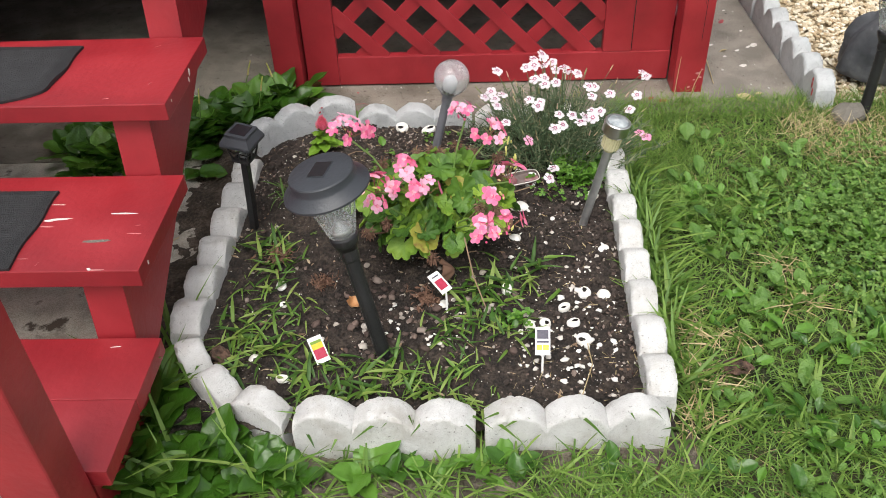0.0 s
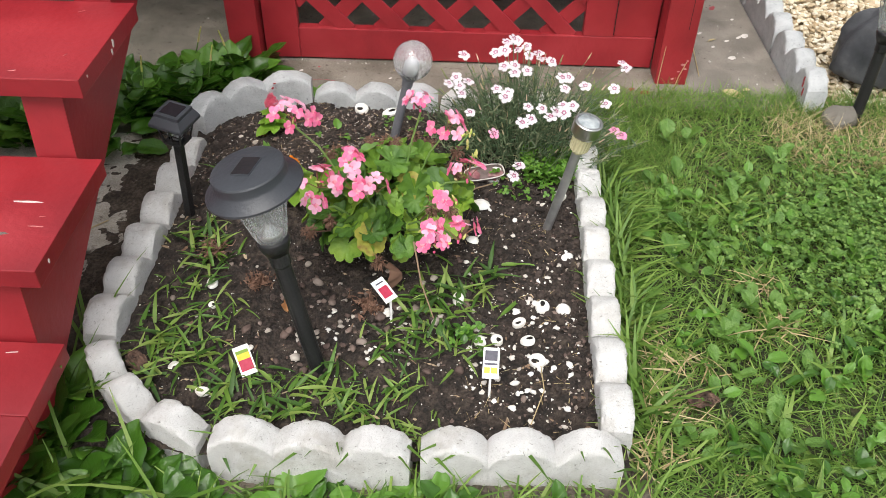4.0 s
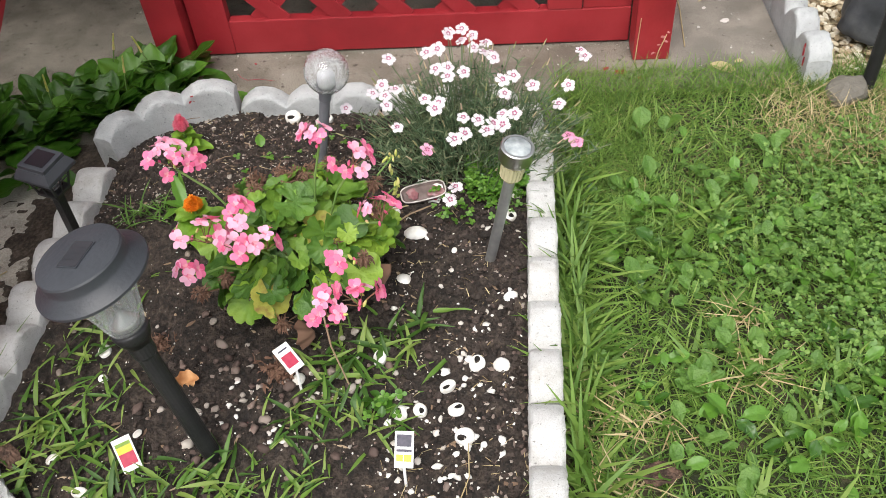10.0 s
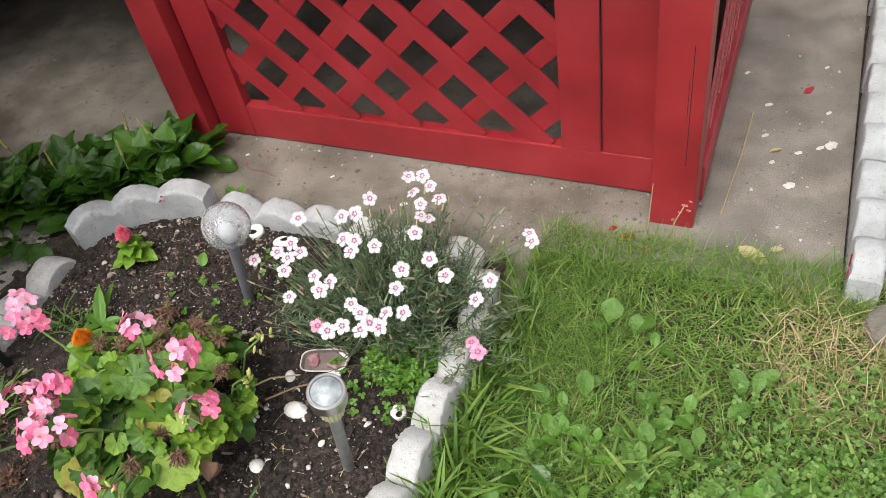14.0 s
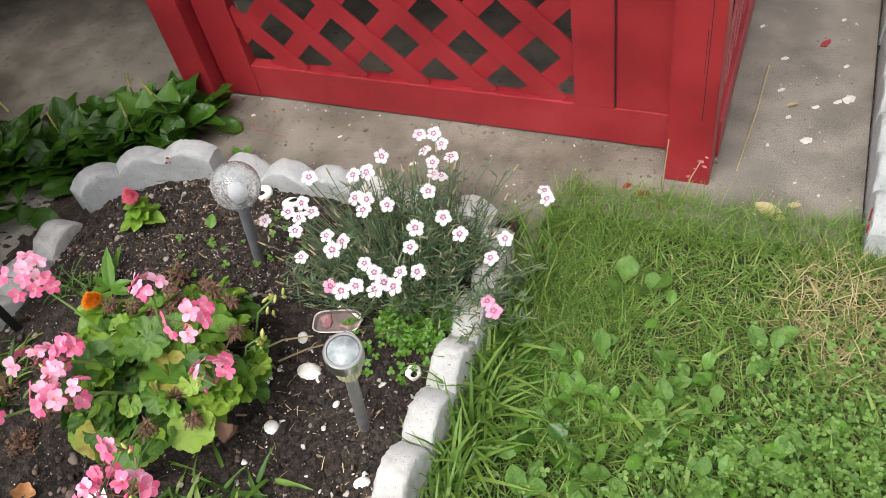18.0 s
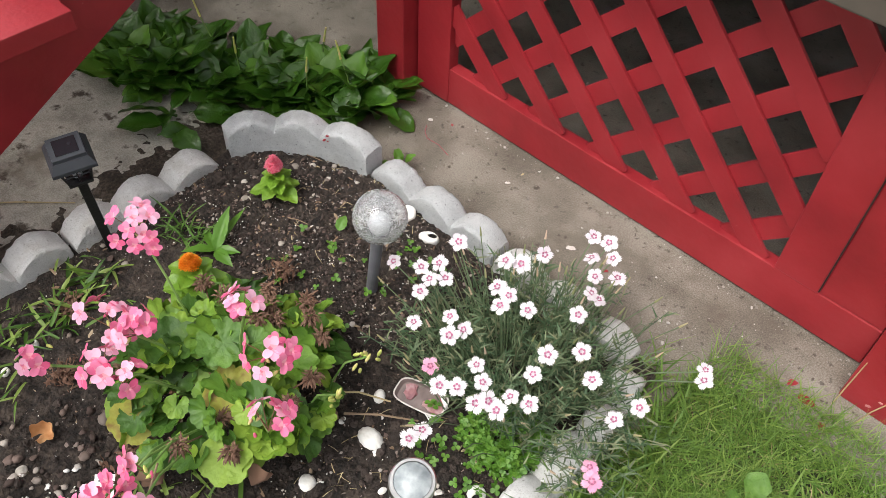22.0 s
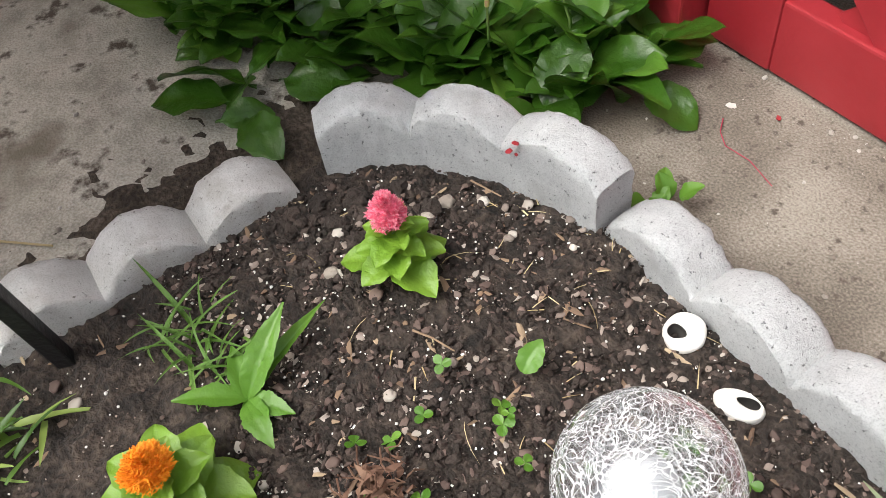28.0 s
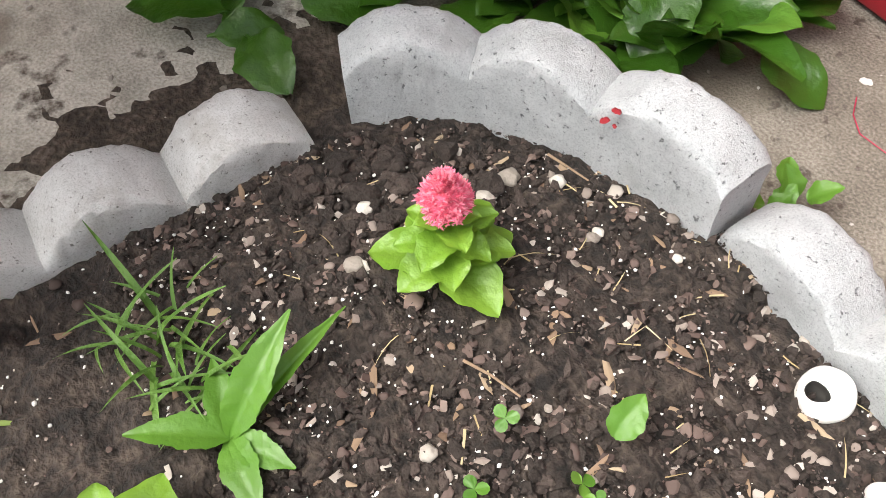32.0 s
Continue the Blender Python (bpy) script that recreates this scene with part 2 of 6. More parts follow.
DARKHOLE = material("shell_hollow", [(0.012, 0.011, 0.010), (0.03, 0.026, 0.022)], 30, 0.9)
PEBBLE = material("pebble", [(0.03, 0.020, 0.016), (0.065, 0.042, 0.034), (0.105, 0.070, 0.058), (0.165, 0.115, 0.094), (0.28, 0.235, 0.20), (0.55, 0.51, 0.45)], 12, 0.8, island=0.85)
STONE = material("garden_stone", [(0.16, 0.13, 0.11), (0.32, 0.28, 0.235), (0.55, 0.51, 0.45)], 40, 0.8, 0.3, 200, per_object=0.7)
GRIT = material("slab_grit", [(0.10, 0.085, 0.07), (0.20, 0.175, 0.145), (0.36, 0.33, 0.29), (0.60, 0.57, 0.53)], 12, 0.85, island=0.85)
PERLITE = material("perlite", [(0.62, 0.60, 0.56), (0.82, 0.81, 0.78)], 12, 0.8, island=0.7)
CLOD = material("soil_clod", [(0.014, 0.0105, 0.008), (0.030, 0.022, 0.0175), (0.055, 0.040, 0.033), (0.098, 0.072, 0.060)], 30, 0.95, 0.8, 150, island=0.6)
CHIP = material("wood_chip", [(0.10, 0.06, 0.04), (0.24, 0.16, 0.10), (0.45, 0.36, 0.24)], 20, 0.85, island=0.8)
GRAVELWHITE = material("white_garden_stone", [(0.30, 0.25, 0.21), (0.60, 0.56, 0.51), (0.78, 0.76, 0.72), (0.82, 0.80, 0.77)], 12, 0.8, island=0.85)
SAND = material("sandy_bed", [(0.22, 0.16, 0.09), (0.36, 0.28, 0.17), (0.50, 0.42, 0.28)], 60, 0.95, 0.6, 120, fine=0.5)
GRAVEL = material("tan_gravel", [(0.36, 0.25, 0.13), (0.60, 0.51, 0.36), (0.80, 0.74, 0.62)], 12, 0.8, island=0.85)
ROCK = material("dark_boulder", [(0.03, 0.032, 0.036), (0.07, 0.073, 0.08), (0.14, 0.14, 0.145)], 9, 0.7, 0.8, 25)
TAGWHITE = material("white_label_card", [(0.76, 0.76, 0.74), (0.86, 0.86, 0.85)], 20, 0.5)
TAGRED = material("crimson_print", [(0.35, 0.01, 0.04), (0.50, 0.04, 0.09)], 60, 0.5)
TAGYELLOW = material("yellow_print", [(0.75, 0.45, 0.02), (0.85, 0.60, 0.06)], 60, 0.5)
TAGGREY = material("dark_print", [(0.03, 0.03, 0.05), (0.08, 0.07, 0.10)], 90, 0.5)
# Dark colours of the unseen deck and closing walls help dim the porch underside.
DECKDARK = material("unseen_deck_dark", [(0.05, 0.04, 0.032), (0.10, 0.08, 0.062)], 6, 0.9)
# Also colours the grey rock and the tread crack.
WALLDARK = material("plain_dark_grey", [(0.10, 0.09, 0.075), (0.17, 0.155, 0.13)], 5, 0.9, 0.5, 60)


def clear_material(name, rough, cracks):
    m = bpy.data.materials.new(name)
    m.use_nodes = True
    n, l = m.node_tree.nodes, m.node_tree.links
    b = n["Principled BSDF"]
    b.inputs["Base Color"].default_value = (0.95, 0.96, 0.96, 1)
    b.inputs["Roughness"].default_value, b.inputs["Transmission Weight"].default_value = rough, 1.0
    b.inputs["IOR"].default_value = 1.45
    if cracks:
        co = n.new("ShaderNodeTexCoord")
        vo = n.new("ShaderNodeTexVoronoi")
        vo.feature, vo.inputs["Scale"].default_value = "DISTANCE_TO_EDGE", cracks
        wob = n.new("ShaderNodeTexNoise")
        wob.inputs["Scale"].default_value = 30
        mixv = n.new("ShaderNodeMix")
        mixv.data_type = "VECTOR"
        mixv.inputs[0].default_value = 0.06
        l.new(co.outputs["Object"], wob.inputs["Vector"])
        l.new(co.outputs["Object"], mixv.inputs[4])
        l.new(wob.outputs["Color"], mixv.inputs[5])
        l.new(mixv.outputs[1], vo.inputs["Vector"])
        r = n.new("ShaderNodeValToRGB")
        r.color_ramp.elements[0].position, r.color_ramp.elements[0].color = 0.0, (1, 1, 1, 1)
        r.color_ramp.elements[1].position, r.color_ramp.elements[1].color = 0.048, (0, 0, 0, 1)
        l.new(vo.outputs["Distance"], r.inputs[0])
        r.color_ramp.elements[1].color = (0.035, 0.035, 0.035, 1)
        white = n.new("ShaderNodeBsdfDiffuse")
        white.inputs["Color"].default_value = (0.90, 0.91, 0.92, 1)
        mx = n.new("ShaderNodeMixShader")
        l.new(r.outputs[0], mx.inputs[0])
        l.new(b.outputs[0], mx.inputs[1])
        l.new(white.outputs[0], mx.inputs[2])
        l.new(mx.outputs[0], n["Material Output"].inputs["Surface"])
    return m


CRACKLE = clear_material("crackled_glass", 0.06, 165)
CLEAR = clear_material("clear_plastic", 0.08, 0)
RIBBED = bpy.data.materials.new("ribbed_clear_plastic")
RIBBED.use_nodes = True
nodes, links = RIBBED.node_tree.nodes, RIBBED.node_tree.links
nodes["Principled BSDF"].inputs["Roughness"].default_value = 0.1
nodes["Principled BSDF"].inputs["Base Color"].default_value = (0.75, 0.76, 0.76, 1)
see = nodes.new("ShaderNodeBsdfTransparent")
see.inputs["Color"].default_value = (0.92, 0.93, 0.93, 1)
both = nodes.new("ShaderNodeMixShader")
both.inputs[0].default_value = 0.74
links.new(nodes["Principled BSDF"].outputs[0], both.inputs[1])
links.new(see.outputs[0], both.inputs[2])
links.new(both.outputs[0], nodes["Material Output"].inputs["Surface"])
FROST = material("frosted_bulb", [(0.52, 0.54, 0.56), (0.74, 0.75, 0.77)], 20, 0.4)
COVER = material("cloudy_cover", [(0.22, 0.25, 0.26), (0.36, 0.39, 0.40), (0.55, 0.58, 0.58)], 45, 0.15)
BUD = material("yellow_green_bud", [(0.35, 0.42, 0.08), (0.50, 0.52, 0.14), (0.62, 0.40, 0.24)], 90, 0.5)
BUDTAN = material("tan_green_bud", [(0.20, 0.22, 0.09), (0.36, 0.32, 0.16), (0.52, 0.38, 0.28)], 60, 0.7, per_object=0.6)
ORANGELEAF = material("orange_brown_leaf", [(0.40, 0.17, 0.06), (0.58, 0.32, 0.14), (0.68, 0.45, 0.26)], 30, 0.7)
AMBER = material("yellowed_clear_plastic", [(0.45, 0.40, 0.20), (0.60, 0.56, 0.36)], 20, 0.25)
BARK = material("rough_bark", [(0.03, 0.018, 0.012), (0.085, 0.05, 0.035), (0.17, 0.10, 0.07)], 60, 0.95, 0.8, 140)
SCUFF = material("worn_pink_paint", [(0.42, 0.13, 0.13), (0.60, 0.30, 0.28)], 90, 0.8)
TRAYFILM = material("cloudy_tray_film", [(0.15, 0.115, 0.105), (0.26, 0.20, 0.19)], 40, 0.25)
WRAPPER = material("faded_red_wrapper", [(0.16, 0.05, 0.06), (0.30, 0.12, 0.13), (0.42, 0.28, 0.28)], 60, 0.5)
CHIPWHITE = material("bare_primer", [(0.55, 0.50, 0.46), (0.72, 0.68, 0.64)], 60, 0.8)
rng = np.random.default_rng(7)


# ---- builders ----
def mesh_object(name, verts, faces, mats, parent=None, label="", smooth=False, index=None):
    me = bpy.data.meshes.new(name)
    me.from_pydata([tuple(v) for v in np.asarray(verts, float)], [], [tuple(int(i) for i in f) for f in faces])
    for m in (mats if isinstance(mats, (list, tuple)) else [mats]):
        me.materials.append(m)
    if index is not None:
        me.polygons.foreach_set("material_index", np.asarray(index, np.int32))
    if smooth:
        me.polygons.foreach_set("use_smooth", np.ones(len(me.polygons), bool))
    me.update()
    ob = new(name, me)
    if parent:
        ob.parent = parent
    if label:
        ob["label"] = label
    return ob


def part(name, bm, mat, parent=None, label="", smooth=False):
    me = bpy.data.meshes.new(name)
    bm.normal_update()
    bm.to_mesh(me)
    bm.free()
    me.materials.append(mat)
    if smooth:
        me.polygons.foreach_set("use_smooth", np.ones(len(me.polygons), bool))
    ob = new(name, me)
    if parent:
        ob.parent = parent
    if label:
        ob["label"] = label
    return ob


def empty(name, m, label, category, group="", kind=""):
    ob = new(name)
    ob.matrix_world = m
    ob.empty_display_size = 0.05
    return tagged(ob, label, category, group, kind)


def box_bm(lo, hi, bevel=0.003, m=None, segments=2):
    bm = bmesh.new()
    bmesh.ops.create_cube(bm, size=1.0)
    lo, hi = Vector(lo), Vector(hi)
    for v in bm.verts:
        v.co = Vector(((v.co.x + 0.5) * (hi.x - lo.x) + lo.x, (v.co.y + 0.5) * (hi.y - lo.y) + lo.y, (v.co.z + 0.5) * (hi.z - lo.z) + lo.z))
    if bevel:
        bmesh.ops.bevel(bm, geom=list(bm.edges), offset=bevel, segments=segments, affect="EDGES", profile=0.6)
    if m is not None:
        bm.transform(m)
    return bm


def lathe_bm(profile, steps=32, m=None, wave=None):
    """profile: (radius, z) from bottom to top; closed at both ends when the radius is 0."""
    bm = bmesh.new()
    rings = []
    for r, z in profile:
        if r < 1e-5:
            rings.append([bm.verts.new((0, 0, z))])
        else:
            ring = []
            for k in range(steps):
                a = 2 * math.pi * k / steps
                rr = r * (1 + (wave * (1 if k % 2 else -1) if wave else 0))
                ring.append(bm.verts.new((rr * math.cos(a), rr * math.sin(a), z)))
            rings.append(ring)
    for a, b in zip(rings, rings[1:]):
        for k in range(steps):
            j = (k + 1) % steps
            if len(a) == 1 and len(b) > 1:
                bm.faces.new((a[0], b[j], b[k]))
            elif len(b) == 1 and len(a) > 1:
                bm.faces.new((a[k], a[j], b[0]))
            elif len(a) > 1:
                bm.faces.new((a[k], a[j], b[j], b[k]))
    if m is not None:
        bm.transform(m)
    return bm


def along(a, b):
    """The pose at a whose z axis points to b."""
    return Matrix.Translation(a) @ (Vector(b) - Vector(a)).to_track_quat("Z", "Y").to_matrix().to_4x4()


def rotations(yaw, tilt, spin):
    """Matrices (n, 3, 3) that lay a template's y axis outwards at yaw, tilted up by tilt, and turn it by spin about its own y."""
    cy, sy, ct, st, cs, ss = np.cos(yaw), np.sin(yaw), np.cos(tilt), np.sin(tilt), np.cos(spin), np.sin(spin)
    o, z = np.ones_like(cy), np.zeros_like(cy)
    rz = np.stack([np.stack([cy, -sy, z], -1), np.stack([sy, cy, z], -1), np.stack([z, z, o], -1)], -2)
    rx = np.stack([np.stack([o, z, z], -1), np.stack([z, ct, -st], -1), np.stack([z, st, ct], -1)], -2)
    ry = np.stack([np.stack([cs, z, ss], -1), np.stack([z, o, z], -1), np.stack([-ss, z, cs], -1)], -2)
    return rz @ rx @ ry


def scatter(template, faces, places, turn, size):
    """Copies of a template (k, 3) at places (n, 3); size (n,) or (n, 3). Returns one list of vertices and faces."""
    size = np.asarray(size, float)
    size = size[:, None] * np.ones(3) if size.ndim == 1 else size
    v = np.einsum("nij,nkj->nki", turn, template[None] * size[:, None, :]) + places[:, None, :]
    k = len(template)
    out = []
    for f in faces:
        out.append(f)
    quads = [tuple(i + n * k for i in f) for n in range(len(places)) for f in out]
    return v.reshape(-1, 3), quads


def leaf(width, rows=6, bend=0.25, fold=0.15, wave=0.0, lobes=0, cols=4):
    """A leaf along +y of length 1: width(u) is its half width; it droops by bend and folds along its middle rib."""
    v, f = [], []
    for i in range(rows + 1):
        u = i / rows
        for j in range(cols + 1):
            s = j / cols * 2 - 1
            w = width(u)
            v.append((s * w, u, -bend * u * u + fold * abs(s) * w * 2 + wave * math.sin(u * 9 + (2 if s > 0 else 0)) * abs(s)))
    for i in range(rows):
        for j in range(cols):
            a = i * (cols + 1) + j
            f.append((a, a + 1, a + cols + 2, a + cols + 1))
    return np.array(v), f


def veined(width, rows=15, bend=0.25, fold=0.18, veins=6.0, depth=0.012, wave=0.015, along_veins=False, phase=0.0):
    """A leaf like leaf(), with raised side veins (or lengthwise ones) and a wavy rim."""
    v, f, cols = [], [], 8
    for i in range(rows + 1):
        u = i / rows
        w = width(u)
        for j in range(cols + 1):
            s = j / cols * 2 - 1
            e = abs(s)
            z = -bend * u * u + fold * e * w * 2 - 0.25 * fold * e * e * w * 2
            z += depth * (math.cos(6.283 * 2.5 * e) * math.sin(math.pi * u) if along_veins else math.cos(6.283 * veins * (u - 0.30 * e)) * (0.3 + e * (1.2 - e)) * math.sin(math.pi * min(1, u + 0.05)))
            z += wave * math.sin(u * 13 + phase + (2 if s > 0 else 0)) * e ** 3
            v.append((s * w * (1 + 0.06 * math.sin(u * 23 + 3 * s + phase) * e), u, z))
    for i in range(rows):
        for j in range(cols):
            a = i * (cols + 1) + j
            f.append((a, a + 1, a + cols + 2, a + cols + 1))
    return np.array(v), f


def fan_leaf(lobes=7, notch=0.12, cup=0.25, rings=3, steps=28):
    """A round, lobed leaf of radius 1 with a cleft at its stalk (at the origin, the leaf round it)."""
    v, f = [(0.0, 0.0, 0.0)], []
    for r in range(1, rings + 1):
        for k in range(steps + 1):
            a = -math.pi / 2 + 0.28 + (2 * math.pi - 0.56) * k / steps
            rad = r / rings
            edge = 1 - notch * (1 - abs(math.sin(lobes * a / 2)) ** 0.6) * (rad ** 3) + 0.02 * math.sin(lobes * 3 * a) * rad ** 4
            v.append((rad * edge * math.cos(a), rad * edge * math.sin(a), cup * rad * rad + 0.05 * math.sin(4 * a + lobes) * rad * rad + 0.025 * math.cos(lobes * a) * rad))
    for k in range(steps):
        f.append((0, 1 + k, 2 + k))
    for r in range(rings - 1):
        for k in range(steps):
            a = 1 + r * (steps + 1) + k
            f.append((a, a + steps + 1, a + steps + 2, a + 1))
    return np.array(v), f


def tube(points, radius, sides=6, taper=1.0):
    """A bent rod through the points: vertices and faces."""
    p = np.asarray(points, float)
    v, f = [], []
    for i, q in enumerate(p):
        d = p[min(i + 1, len(p) - 1)] - p[max(i - 1, 0)]
        d = d / (np.linalg.norm(d) + 1e-9)
        a = np.cross(d, (0.3, 0.9, 0.2))
        a /= np.linalg.norm(a) + 1e-9
        b = np.cross(d, a)
        r = radius * (1 + (taper - 1) * i / max(1, len(p) - 1))
        for k in range(sides):
            t = 2 * math.pi * k / sides
            v.append(q + r * (math.cos(t) * a + math.sin(t) * b))
    for i in range(len(p) - 1):
        for k in range(sides):
            j = (k + 1) % sides
            f.append((i * sides + k, i * sides + j, (i + 1) * sides + j, (i + 1) * sides + k))
    f.append(tuple(range(sides))[::-1])
    f.append(tuple((len(p) - 1) * sides + k for k in range(sides)))
    return np.array(v), f


def join(pieces):
    vs, fs, n = [], [], 0
    for v, f in pieces:
        vs.append(np.asarray(v))
        fs += [tuple(i + n for i in q) for q in f]
        n += len(v)
    return np.concatenate(vs), fs


def rough_stone(seed, flat=0.7, rough=0.25, level=1):
    bm = bmesh.new()
    bmesh.ops.create_icosphere(bm, subdivisions=level, radius=1.0)
    r = np.random.default_rng(seed)
    for v in bm.verts:
        if level == 1:
            v.co *= 1 + rough * (r.random() - 0.5) * 2
        else:
            v.co *= 1 + rough * 2.2 * noise.noise(v.co * 1.3 + Vector((seed * 3.1, seed, 0))) + rough * 0.5 * noise.noise(v.co * 4 + Vector((0, seed, 0)))
        v.co.z *= flat
    v = np.array([q.co[:] for q in bm.verts])
    f = [tuple(w.index for w in q.verts) for q in bm.faces]
    bm.free()
    return v, f


def stone_field(name, mat, xy, size, z_of, label, flat=0.6, sink=0.25, parent=None, category="stones", long=1.0, rough=0.25, smooth=False, level=1, tip=0.25):
    n = len(xy)
    pieces = []
    kinds = 8 if level == 1 else 5
    for s in range(kinds):
        pick = np.arange(n) % kinds == s
        t, f = rough_stone(20 + s, flat, rough, level)
        q = xy[pick]
        sz = size[pick]
        three = np.stack([sz * (1 + (long - 1) * rng.random(len(q))), sz * (0.7 + 0.6 * rng.random(len(q))), sz * (0.6 + 0.6 * rng.random(len(q)))], -1)
        pl = np.stack([q[:, 0], q[:, 1], z_of(q[:, 0], q[:, 1]) + sz * flat * (1 - 2 * sink)], -1)
        turn = rotations(rng.random(len(q)) * 6.28, rng.normal(0, tip, len(q)), rng.normal(0, tip, len(q)))
        pieces.append(scatter(t, f, pl, turn, three))
    v, f = join(pieces)
    return tagged(mesh_object(name, v, f, mat, parent, smooth=smooth), label, category, kind="stuff")


# ---- ground ----
def soil_z(x, y):
    x, y = np.asarray(x, float), np.asarray(y, float)
    z = 0.05 + 0.045 * np.exp(-(((x + 0.22) / 0.28) ** 2 + ((y - 2.02) / 0.30) ** 2))
    z = z + 0.020 * np.exp(-(((x + 0.42) / 0.12) ** 2 + ((y - 2.2) / 0.12) ** 2))
    z = z - 0.012 * np.clip((1.35 - y) / 0.2, 0, 1) - 0.016 * np.clip((y - 2.34) / 0.08, 0, 1) * (x > -0.2)
    return z + 0.006 * np.sin(17 * x + 3) * np.sin(13 * y) + 0.004 * np.sin(41 * x) * np.sin(37 * y + 1)


def front_z(x, y):
    return -0.003 - 0.028 * np.clip((0.22 - x) / 0.2, 0, 1) * np.clip((x + 0.66) / 0.12, 0, 1)


def grid_sheet(name, x0, x1, y0, y1, step, zf, mat, thick=0.2):
    nx, ny = max(1, round((x1 - x0) / step)), max(1, round((y1 - y0) / step))
    xs, ys = np.linspace(x0, x1, nx + 1), np.linspace(y0, y1, ny + 1)
    X, Y = np.meshgrid(xs, ys)
    Z = zf(X, Y)
    v = np.stack([X, Y, Z], -1).reshape(-1, 3)
    f = [(j * (nx + 1) + i, j * (nx + 1) + i + 1, (j + 1) * (nx + 1) + i + 1, (j + 1) * (nx + 1) + i) for j in range(ny) for i in range(nx)]
    return mesh_object(name, v, f, mat, smooth=True)


def bumpy(X, Y):
    out = np.zeros_like(X)
    for i in np.ndindex(X.shape):
        p = Vector((X[i], Y[i], 0))
        out[i] = 0.010 * noise.noise(p * 38) + 0.006 * noise.noise(p * 90) + 0.004 * noise.noise(p * 170)
    return out


bed = grid_sheet("soil_bed", -0.57, 0.55, 1.13, 2.45, 0.0075, lambda X, Y: soil_z(X, Y) + bumpy(X, Y), SOIL)
tagged(bed, "dark moist crumbly garden soil inside the concrete border", "soil", kind="structure")
ground = grid_sheet("ground", -80, 80, -80, 80, 5.0, lambda X, Y: -0.060 + 0 * X, FARLAWN)
tagged(ground, "short green lawn ground reaching to the distance", "lawn", kind="structure")
# Sheets under the grass; their dark colour paints the shaded gaps.
lawn = grid_sheet("lawn", 0.565, 3.6, -0.4, 2.62, 0.05, lambda X, Y: -0.012 + 0.02 * np.sin(3 * X) * np.sin(2.3 * Y + 1) * np.clip((2.5 - Y) * 3, 0, 1), LAWNSHADE)
tagged(lawn, "lawn thatch beside the bed, near black for shade between blades", "lawn", kind="structure")
lawn = grid_sheet("lawn", 0.235, 0.565, -0.4, 1.06, 0.05, lambda X, Y: -0.008 + 0 * X, LAWNSHADE)
tagged(lawn, "lawn thatch before the bed, near black for shade between blades", "lawn", kind="structure")
strip = grid_sheet("ground_strip", -0.66, 0.60, 0.90, 1.16, 0.012, lambda X, Y: front_z(X, Y) - 0.10 * np.clip(0.965 - Y, 0, 1) + 1.2 * bumpy(X * 0.5, Y * 0.5), DIRT)
tagged(strip, "bare dirt strip with weeds before the border", "soil", kind="structure")
strip = grid_sheet("ground_strip", -0.86, -0.55, 1.13, 2.36, 0.01, lambda X, Y: 0.005 - 0.07 * np.clip(-0.665 - 0.030 * np.sin(9 * Y + 1) - 0.022 * np.sin(23 * Y) - 0.014 * np.sin(51 * Y + 2) - X, 0, 0.12) + 0.45 * bumpy(X * 0.8, Y * 0.8), WETDIRT)
tagged(strip, "dirty soil strip between border and concrete", "soil", kind="structure")


def slab(name, lo, hi, mat, label):
    return tagged(part(name, box_bm(lo, hi, 0.0), mat), label, "concrete slab", kind="structure")


slab("pavement", (-4.0, 2.30, -0.12), (0.60, 6.5, 0.0), CONCRETE, "weathered grey concrete slab under the porch")
slab("pavement", (0.6005, 2.555, -0.12), (0.958, 6.5, 0.0), CONCRETE, "weathered grey concrete slab before the porch corner")
slab("pavement", (0.9583, 2.555, -0.12), (1.289, 6.5, 0.0), WALKWAY, "pale grey concrete walkway beside the porch")
gap_soil = grid_sheet("ground_strip", 1.2895, 1.32, 2.54, 6.5, 0.03, lambda X, Y: -0.030 + 0.5 * bumpy(X * 0.5, Y * 0.5), WETDIRT)
tagged(gap_soil, "dark dirty gap between walkway and gravel edging", "soil", kind="structure")
slab("pavement", (-4.0, 0.948, -0.12), (-0.645, 2.297, -0.001), STAINED, "stained concrete slab under the stairs")
slab("pavement", (-4.0, -3.5, -0.12), (0.24, 0.945, -0.003), PAVING, "pale exposed-aggregate concrete path")


bed = grid_sheet("gravel_bed", 1.37, 2.5, 2.62, 4.0, 0.05, lambda X, Y: -0.012 + 0 * X, SAND)
tagged(bed, "sandy bed under the tan gravel", "gravel bed", kind="structure")


